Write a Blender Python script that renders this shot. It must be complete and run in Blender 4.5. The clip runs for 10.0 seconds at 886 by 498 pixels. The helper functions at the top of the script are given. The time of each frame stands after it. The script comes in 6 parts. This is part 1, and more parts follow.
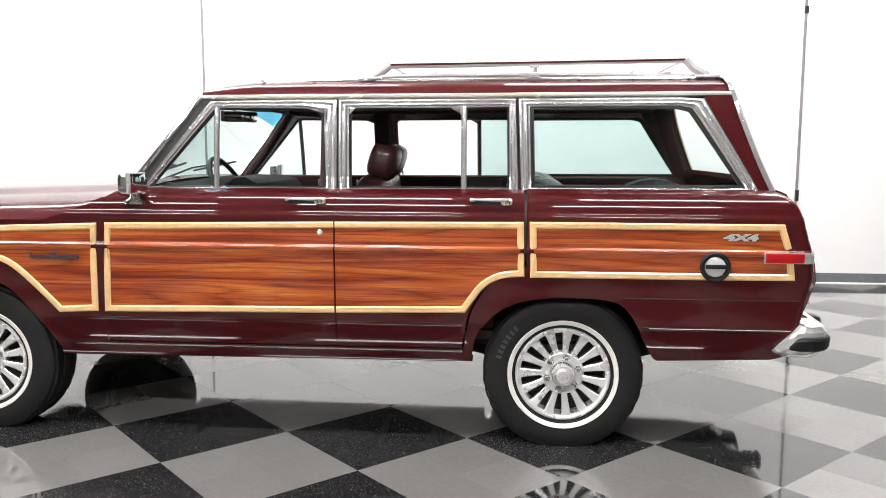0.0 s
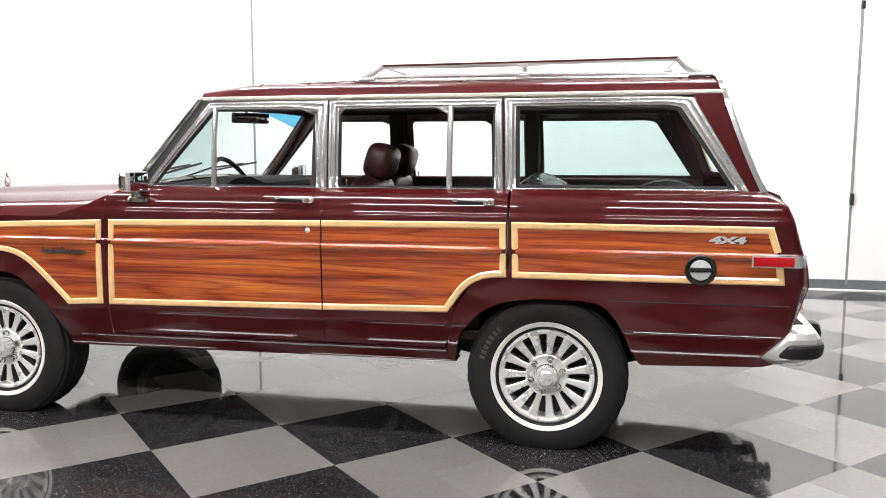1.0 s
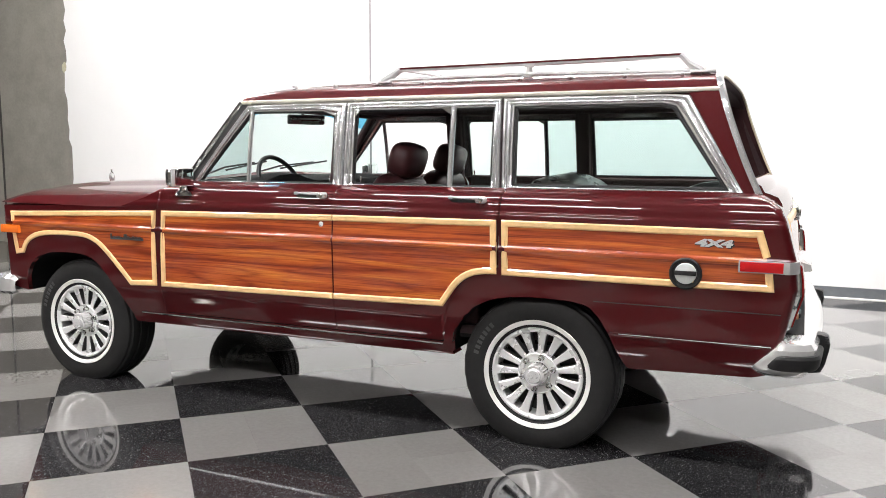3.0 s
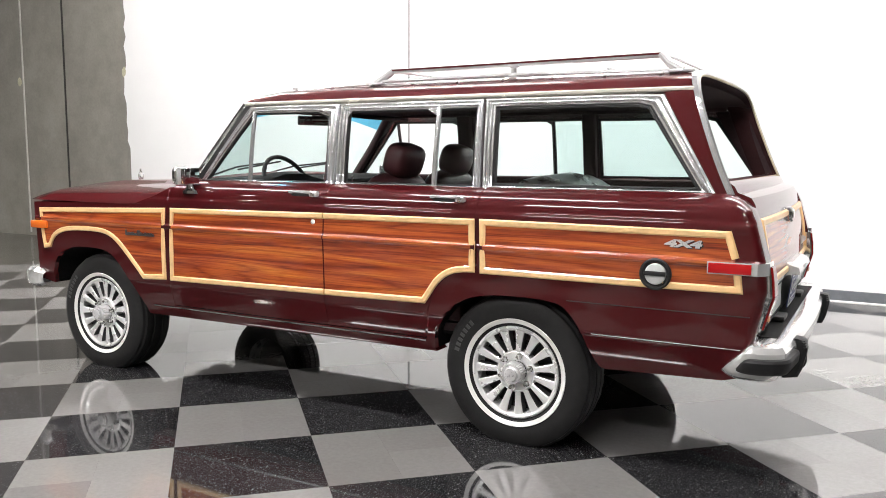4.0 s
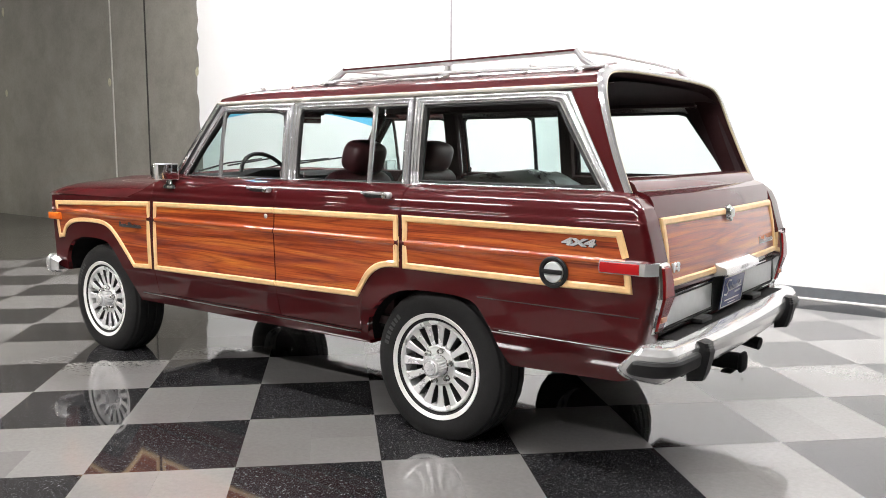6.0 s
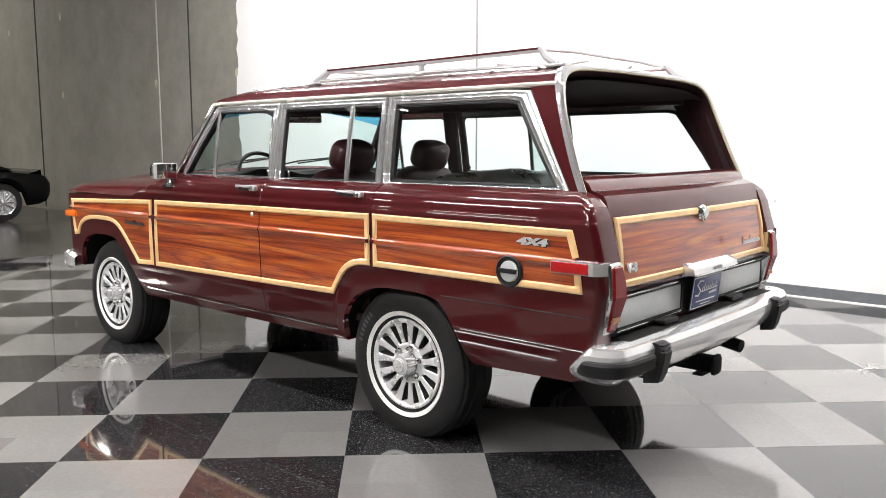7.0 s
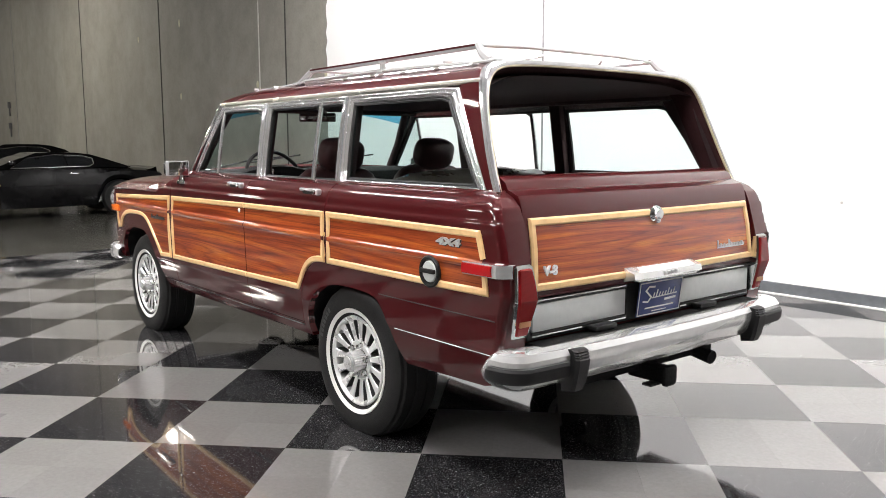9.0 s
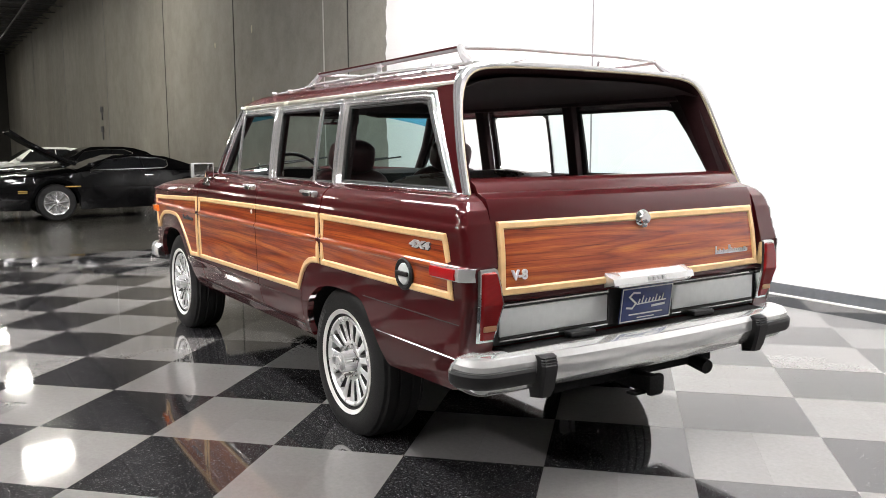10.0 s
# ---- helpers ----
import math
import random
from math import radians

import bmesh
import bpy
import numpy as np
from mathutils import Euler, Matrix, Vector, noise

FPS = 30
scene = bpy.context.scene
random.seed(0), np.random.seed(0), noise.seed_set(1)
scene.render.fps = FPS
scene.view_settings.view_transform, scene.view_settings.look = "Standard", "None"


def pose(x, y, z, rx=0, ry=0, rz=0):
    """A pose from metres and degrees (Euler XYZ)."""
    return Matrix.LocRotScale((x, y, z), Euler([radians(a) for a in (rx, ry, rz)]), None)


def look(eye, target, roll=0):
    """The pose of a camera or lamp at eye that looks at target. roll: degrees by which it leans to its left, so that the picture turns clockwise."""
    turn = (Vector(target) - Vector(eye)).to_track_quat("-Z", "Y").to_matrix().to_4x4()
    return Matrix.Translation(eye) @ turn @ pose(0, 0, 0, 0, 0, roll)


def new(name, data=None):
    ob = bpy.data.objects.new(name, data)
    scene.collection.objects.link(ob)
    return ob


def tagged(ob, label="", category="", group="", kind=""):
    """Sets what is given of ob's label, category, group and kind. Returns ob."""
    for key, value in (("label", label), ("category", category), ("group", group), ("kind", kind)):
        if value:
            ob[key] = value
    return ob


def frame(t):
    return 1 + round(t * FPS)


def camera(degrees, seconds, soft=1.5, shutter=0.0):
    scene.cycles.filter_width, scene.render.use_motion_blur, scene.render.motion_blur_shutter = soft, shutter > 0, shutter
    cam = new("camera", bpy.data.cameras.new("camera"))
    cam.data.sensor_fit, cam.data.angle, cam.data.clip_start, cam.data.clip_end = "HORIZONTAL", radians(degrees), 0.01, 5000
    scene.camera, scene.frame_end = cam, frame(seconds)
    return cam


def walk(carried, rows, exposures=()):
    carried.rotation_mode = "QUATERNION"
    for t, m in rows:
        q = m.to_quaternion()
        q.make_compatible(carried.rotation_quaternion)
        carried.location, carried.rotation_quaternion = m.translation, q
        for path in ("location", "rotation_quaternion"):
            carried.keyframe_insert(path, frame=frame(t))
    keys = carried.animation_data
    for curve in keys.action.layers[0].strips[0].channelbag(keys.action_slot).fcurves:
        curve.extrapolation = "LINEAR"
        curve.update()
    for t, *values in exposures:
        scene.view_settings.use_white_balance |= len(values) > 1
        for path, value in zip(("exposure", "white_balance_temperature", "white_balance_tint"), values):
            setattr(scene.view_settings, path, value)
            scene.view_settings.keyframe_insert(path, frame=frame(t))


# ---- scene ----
cam = camera(56.9, 10.0, 0.9)
PATH = [
    (0, (-0.149, -4.518, 1.347), (-0.359, -2.544, 1.101), 0.1),
    (0.5, (0.086, -4.496, 1.339), (-0.212, -2.533, 1.097), 0.1),
    (1, (0.291, -4.467, 1.334), (-0.119, -2.524, 1.095), 0.1),
    (1.5, (0.5, -4.438, 1.336), (-0.023, -2.523, 1.095), 0.2),
    (2, (0.706, -4.405, 1.341), (0.101, -2.514, 1.097), 0.2),
    (2.5, (0.914, -4.371, 1.335), (0.191, -2.522, 1.093), 0.2),
    (4, (1.522, -4.187, 1.318), (0.534, -2.464, 1.085), 0.3),
    (4.5, (1.714, -4.103, 1.324), (0.662, -2.418, 1.086), 0.3),
    (5, (1.914, -4.0, 1.33), (0.807, -2.353, 1.087), 0.3),
    (5.5, (2.105, -3.882, 1.338), (0.937, -2.277, 1.091), 0.3),
    (6, (2.286, -3.764, 1.336), (1.065, -2.199, 1.088), 0.2),
    (7.5, (2.777, -3.371, 1.344), (1.38, -1.963, 1.089), -0.0),
    (8, (2.917, -3.219, 1.344), (1.463, -1.87, 1.088), -0.0),
    (8.5, (3.051, -3.053, 1.344), (1.556, -1.749, 1.087), -0.1),
    (9, (3.187, -2.87, 1.344), (1.626, -1.646, 1.086), -0.1),
    (9.5, (3.318, -2.691, 1.345), (1.698, -1.547, 1.091), -0.2),
    (10, (3.431, -2.515, 1.346), (1.752, -1.458, 1.093), -0.2),
]
walk(cam, [(t, look(eye, target, roll)) for t, eye, target, roll in PATH])

# ---------------------------------------------------------------- world and light
world = bpy.data.worlds.new("hall_dark")
scene.world = world
world.use_nodes = True
world.node_tree.nodes["Background"].inputs[0].default_value = (0.8, 0.85, 0.9, 1)
world.node_tree.nodes["Background"].inputs[1].default_value = 0.03
LAMP_STRENGTH = 150.0
HALL_STRENGTH = 165.0

# ---------------------------------------------------------------- materials


def mat_new(name):
    m = bpy.data.materials.new(name)
    m.use_nodes = True
    nt = m.node_tree
    return m, nt, nt.nodes["Principled BSDF"]


def node(nt, kind, **ins):
    n = nt.nodes.new(kind)
    for k, v in ins.items():
        n.inputs[k.replace("_", " ")].default_value = v
    return n


def ramp(nt, fac, stops):
    r = nt.nodes.new("ShaderNodeValToRGB")
    while len(r.color_ramp.elements) < len(stops):
        r.color_ramp.elements.new(0.5)
    for e, (p, c) in zip(r.color_ramp.elements, stops):
        e.position, e.color = p, (*c, 1)
    nt.links.new(fac, r.inputs[0])
    return r.outputs[0]


def coords(nt, scale=(1, 1, 1), rot=(0, 0, 0)):
    tc = nt.nodes.new("ShaderNodeTexCoord")
    mp = nt.nodes.new("ShaderNodeMapping")
    mp.inputs["Scale"].default_value = scale
    mp.inputs["Rotation"].default_value = rot
    nt.links.new(tc.outputs["Object"], mp.inputs[0])
    return mp.outputs[0]


def noise_tex(nt, vec, scale, detail=4, rough=0.55, distort=0.0):
    n = node(nt, "ShaderNodeTexNoise", Scale=scale, Detail=detail, Roughness=rough, Distortion=distort)
    nt.links.new(vec, n.inputs["Vector"])
    return n.outputs["Fac"]


def mixc(nt, fac, a, b, blend="MIX"):
    m = nt.nodes.new("ShaderNodeMix")
    m.data_type, m.blend_type = "RGBA", blend
    for sock, v in ((m.inputs[0], fac), (m.inputs[6], a), (m.inputs[7], b)):
        if hasattr(v, "is_output"):
            nt.links.new(v, sock)
        elif isinstance(v, tuple):
            sock.default_value = (*v, 1)
        else:
            sock.default_value = v
    return m.outputs[2]


def bump(nt, bsdf, height, strength=0.1, dist=0.01):
    b = node(nt, "ShaderNodeBump", Strength=strength, Distance=dist)
    nt.links.new(height, b.inputs["Height"])
    nt.links.new(b.outputs[0], bsdf.inputs["Normal"])


def plain(name, col, rough=0.5, metal=0.0, coat=0.0, vary=0.12, scale=14.0, bumps=0.0, spec=0.5):
    m, nt, b = mat_new(name)
    v = coords(nt)
    n1 = noise_tex(nt, v, scale, 5)
    n2 = noise_tex(nt, v, scale * 9, 3)
    lo = tuple(c * (1 - vary) for c in col)
    hi = tuple(min(1, c * (1 + vary)) for c in col)
    c1 = ramp(nt, n1, [(0.3, lo), (0.7, hi)])
    nt.links.new(c1, b.inputs["Base Color"])
    r = ramp(nt, n2, [(0.3, (rough * 0.85,) * 3), (0.7, (min(1, rough * 1.15),) * 3)])
    nt.links.new(r, b.inputs["Roughness"])
    b.inputs["Metallic"].default_value = metal
    b.inputs["Coat Weight"].default_value = coat
    b.inputs["Coat Roughness"].default_value = 0.03
    b.inputs["Specular IOR Level"].default_value = spec
    if bumps:
        bump(nt, b, n2, bumps, 0.004)
    return m


def make_paint(name, col, metal=0.0, coat=1.5, peel=0.02, rough=0.42):
    m, nt, b = mat_new(name)
    v = coords(nt)
    big = noise_tex(nt, v, 2.5, 3)
    fine = noise_tex(nt, v, 900, 2)
    c = ramp(nt, big, [(0.3, tuple(x * 0.92 for x in col)), (0.7, tuple(x * 1.08 for x in col))])
    nt.links.new(mixc(nt, fine, c, tuple(min(1, x * 1.12) for x in col)), b.inputs["Base Color"])
    b.inputs["Roughness"].default_value = rough
    b.inputs["Metallic"].default_value = metal
    b.inputs["Specular IOR Level"].default_value = 0.05
    b.inputs["Coat Weight"].default_value = 1.0
    nt.links.new(ramp(nt, noise_tex(nt, v, 7, 4), [(0.3, (peel,) * 3), (0.75, (peel * 1.5,) * 3)]), b.inputs["Coat Roughness"])
    b.inputs["Coat IOR"].default_value = coat
    # slight orange peel in the lacquer
    bp = node(nt, "ShaderNodeBump", Strength=0.012, Distance=0.002)
    nt.links.new(noise_tex(nt, v, 160, 2), bp.inputs["Height"])
    nt.links.new(bp.outputs[0], b.inputs["Coat Normal"])
    return m


def math_node(nt, op, a, b=None, c=None):
    n = nt.nodes.new("ShaderNodeMath")
    n.operation = op
    for k, x in enumerate((a, b, c)):
        if x is None:
            continue
        if isinstance(x, (int, float)):
            n.inputs[k].default_value = x
        else:
            nt.links.new(x, n.inputs[k])
    return n.outputs[0]


def make_wood(name):
    """Film of reddish walnut grain running along the car, with flame figures."""
    m, nt, b = mat_new(name)
    # flame figure: contour lines of a long stretched field
    field = noise_tex(nt, coords(nt, (0.36, 0.36, 5.0)), 1.5, 1.0, 0.4, 0.1)
    wob = noise_tex(nt, coords(nt, (0.8, 0.8, 30.0)), 2.0, 4, 0.62)
    f2 = math_node(nt, "MULTIPLY_ADD", wob, 0.075, field)
    saw = math_node(nt, "FRACT", math_node(nt, "MULTIPLY", f2, 11.0))
    rings = ramp(nt, saw, [(0.0, (0.28, 0.046, 0.011)), (0.08, (0.36, 0.066, 0.015)), (0.30, (0.45, 0.098, 0.020)), (0.62, (0.42, 0.082, 0.018)), (0.84, (0.33, 0.056, 0.013)), (0.95, (0.245, 0.039, 0.010)), (1.0, (0.28, 0.047, 0.011))])
    # broad tone, from deep red brown to golden orange
    tone = noise_tex(nt, coords(nt, (0.7, 0.7, 15.0)), 1.6, 4, 0.6)
    c = mixc(nt, 1.0, rings, ramp(nt, tone, [(0.34, (0.56, 0.42, 0.52)), (0.46, (0.86, 0.78, 0.86)), (0.56, (1.10, 1.22, 1.04)), (0.67, (1.32, 1.90, 1.45))]), "MULTIPLY")
    # fine fibre and a few darker streaks
    pores = noise_tex(nt, coords(nt, (5.0, 5.0, 300.0)), 2.2, 3, 0.55)
    c = mixc(nt, 1.0, c, ramp(nt, pores, [(0.34, (0.74, 0.66, 0.64)), (0.46, (0.95, 0.94, 0.93)), (0.60, (1.07, 1.07, 1.07))]), "MULTIPLY")
    streak = noise_tex(nt, coords(nt, (0.9, 0.9, 95.0)), 2.0, 3, 0.6)
    c = mixc(nt, 1.0, c, ramp(nt, streak, [(0.33, (0.52, 0.42, 0.44)), (0.42, (0.96, 0.94, 0.94)), (0.7, (1.10, 1.14, 1.12))]), "MULTIPLY")
    nt.links.new(c, b.inputs["Base Color"])
    b.inputs["Roughness"].default_value = 0.34
    b.inputs["Specular IOR Level"].default_value = 0.2
    b.inputs["Coat Weight"].default_value = 1.0
    b.inputs["Coat IOR"].default_value = 1.56
    b.inputs["Coat Roughness"].default_value = 0.025
    bump(nt, b, pores, 0.03, 0.001)
    return m


def make_chrome(name, rough=0.07, col=(0.80, 0.80, 0.80), smear=0.06, metal=1.0):
    m, nt, b = mat_new(name)
    v = coords(nt)
    n = noise_tex(nt, v, 30, 4)
    nt.links.new(ramp(nt, n, [(0.3, tuple(c * 0.93 for c in col)), (0.7, col)]), b.inputs["Base Color"])
    nt.links.new(ramp(nt, noise_tex(nt, v, 9, 5), [(0.35, (rough,) * 3), (0.75, (rough + smear,) * 3)]), b.inputs["Roughness"])
    b.inputs["Metallic"].default_value = metal
    return m


def make_glass(name, tint, gloss=0.02):
    m, nt, b = mat_new(name)
    nt.nodes.remove(b)
    out = nt.nodes["Material Output"]
    tr = node(nt, "ShaderNodeBsdfTransparent")
    tr.inputs[0].default_value = (*tint, 1)
    gl = node(nt, "ShaderNodeBsdfGlossy", Roughness=gloss)
    lw = node(nt, "ShaderNodeLayerWeight", Blend=0.5)
    pw = nt.nodes.new("ShaderNodeMath")
    pw.operation, pw.inputs[1].default_value = "POWER", 5.0
    nt.links.new(lw.outputs["Facing"], pw.inputs[0])
    fr = nt.nodes.new("ShaderNodeMath")
    fr.operation, fr.inputs[1].default_value, fr.inputs[2].default_value = "MULTIPLY_ADD", 0.94, 0.055
    nt.links.new(pw.outputs[0], fr.inputs[0])
    mx = nt.nodes.new("ShaderNodeMixShader")
    nt.links.new(fr.outputs[0], mx.inputs[0])
    nt.links.new(tr.outputs[0], mx.inputs[1])
    nt.links.new(gl.outputs[0], mx.inputs[2])
    nt.links.new(mx.outputs[0], out.inputs[0])
    return m


def make_lens(name, col):
    m, nt, b = mat_new(name)
    v = coords(nt)
    w = node(nt, "ShaderNodeTexWave", Scale=140.0)
    nt.links.new(v, w.inputs["Vector"])
    nt.links.new(ramp(nt, w.outputs["Fac"], [(0, tuple(c * 0.92 for c in col)), (1, col)]), b.inputs["Base Color"])
    b.inputs["Roughness"].default_value = 0.2
    b.inputs["Specular IOR Level"].default_value = 0.25
    b.inputs["Coat Weight"].default_value = 0.6
    b.inputs["Coat IOR"].default_value = 1.4
    bump(nt, b, w.outputs["Fac"], 0.05, 0.001)
    return m


def make_emit(name, col, strength):
    m, nt, b = mat_new(name)
    b.inputs["Base Color"].default_value = (0.9, 0.9, 0.9, 1)
    b.inputs["Emission Color"].default_value = (*col, 1)
    b.inputs["Emission Strength"].default_value = strength
    return m


def make_tile(name, dark):
    """Vinyl composition tile, waxed: chips of lighter colour in the dark ones, soft mottling in the grey."""
    m, nt, b = mat_new(name)
    tc = nt.nodes.new("ShaderNodeTexCoord")
    geo = nt.nodes.new("ShaderNodeNewGeometry")
    info = nt.nodes.new("ShaderNodeObjectInfo")
    pos = geo.outputs["Position"]
    add = nt.nodes.new("ShaderNodeMath")
    add.operation = "ADD"
    nt.links.new(info.outputs["Random"], add.inputs[0])
    nt.links.new(geo.outputs["Random Per Island"], add.inputs[1])
    frac = nt.nodes.new("ShaderNodeMath")
    frac.operation = "FRACT"
    nt.links.new(add.outputs[0], frac.inputs[0])
    rnd = frac.outputs[0]
    stain = noise_tex(nt, pos, 1.3, 5, 0.6)
    if dark:
        # pale elongated chips lying in two directions
        f = None
        for ang, sx, sy, cut in ((0.5, 150.0, 60.0, 0.640), (2.2, 130.0, 50.0, 0.645), (1.2, 260.0, 140.0, 0.635)):
            mp = nt.nodes.new("ShaderNodeMapping")
            mp.inputs["Rotation"].default_value = (0, 0, ang)
            mp.inputs["Scale"].default_value = (sx, sy, 1.0)
            nt.links.new(pos, mp.inputs["Vector"])
            chip = ramp(nt, noise_tex(nt, mp.outputs[0], 1.0, 3, 0.6), [(cut, (0, 0, 0)), (cut + 0.03, (1, 1, 1))])
            f = chip if f is None else mixc(nt, 1.0, f, chip, "LIGHTEN")
        base = ramp(nt, rnd, [(0.0, (0.014, 0.0138, 0.015)), (1.0, (0.021, 0.0205, 0.022))])
        chipc = ramp(nt, noise_tex(nt, pos, 60, 2), [(0.35, (0.36, 0.36, 0.365)), (0.6, (0.15, 0.14, 0.135))])
        c = mixc(nt, f, base, chipc)
        rough = (0.03, 0.08)
    else:
        mott = noise_tex(nt, pos, 45, 6, 0.7)
        fleck = noise_tex(nt, pos, 190, 3, 0.7)
        base = ramp(nt, rnd, [(0.0, (0.138, 0.135, 0.134)), (0.05, (0.145, 0.142, 0.140)), (0.08, (0.190, 0.185, 0.181)), (1.0, (0.208, 0.203, 0.199))])
        c = mixc(nt, 1.0, base, ramp(nt, mott, [(0.3, (0.9, 0.9, 0.9)), (0.7, (1.06, 1.06, 1.06))]), "MULTIPLY")
        c = mixc(nt, 1.0, c, ramp(nt, fleck, [(0.28, (0.8, 0.8, 0.8)), (0.42, (1, 1, 1))]), "MULTIPLY")
        c = mixc(nt, 1.0, c, ramp(nt, stain, [(0.3, (0.9, 0.89, 0.87)), (0.65, (1, 1, 1))]), "MULTIPLY")
        rough = (0.035, 0.085)
    nt.links.new(c, b.inputs["Base Color"])
    nt.links.new(ramp(nt, stain, [(0.3, (rough[0],) * 3), (0.75, (rough[1],) * 3)]), b.inputs["Roughness"])
    b.inputs["Specular IOR Level"].default_value = 0.6
    b.inputs["Coat Weight"].default_value = 0.3
    b.inputs["Coat Roughness"].default_value = 0.03
    bump(nt, b, noise_tex(nt, pos, 5.0, 3), 0.02, 0.01)
    return m


def make_concrete(name, lo, hi, scale, rough=0.75, streak=True):
    m, nt, b = mat_new(name)
    v = coords(nt)
    n1 = noise_tex(nt, v, scale, 6, 0.6)
    c = ramp(nt, n1, [(0.3, lo), (0.7, hi)])
    if streak:
        vs2 = coords(nt, (0.45, 0.45, 0.12))
        c = mixc(nt, 1.0, c, ramp(nt, noise_tex(nt, vs2, 1.0, 3, 0.5), [(0.32, (0.90, 0.895, 0.90)), (0.66, (1.08, 1.08, 1.07))]), "MULTIPLY")
        blot = noise_tex(nt, v, 2.2, 5, 0.7)
        c = mixc(nt, 1.0, c, ramp(nt, blot, [(0.35, (0.88, 0.88, 0.87)), (0.6, (1.04, 1.04, 1.04))]), "MULTIPLY")
        vs = coords(nt, (0.35, 0.35, 0.04))
        c = mixc(nt, 1.0, c, ramp(nt, noise_tex(nt, vs, 1.2, 4, 0.6), [(0.3, (0.86, 0.855, 0.84)), (0.65, (1.03, 1.03, 1.03))]), "MULTIPLY")
    fine = noise_tex(nt, v, 38, 6, 0.7)
    c = mixc(nt, 1.0, c, ramp(nt, fine, [(0.25, (0.85, 0.85, 0.85)), (0.6, (1, 1, 1))]), "MULTIPLY")
    nt.links.new(c, b.inputs["Base Color"])
    nt.links.new(ramp(nt, n1, [(0.3, (rough * 0.8,) * 3), (0.7, (min(1, rough * 1.1),) * 3)]), b.inputs["Roughness"])
    bump(nt, b, fine, 0.06, 0.01)
    return m


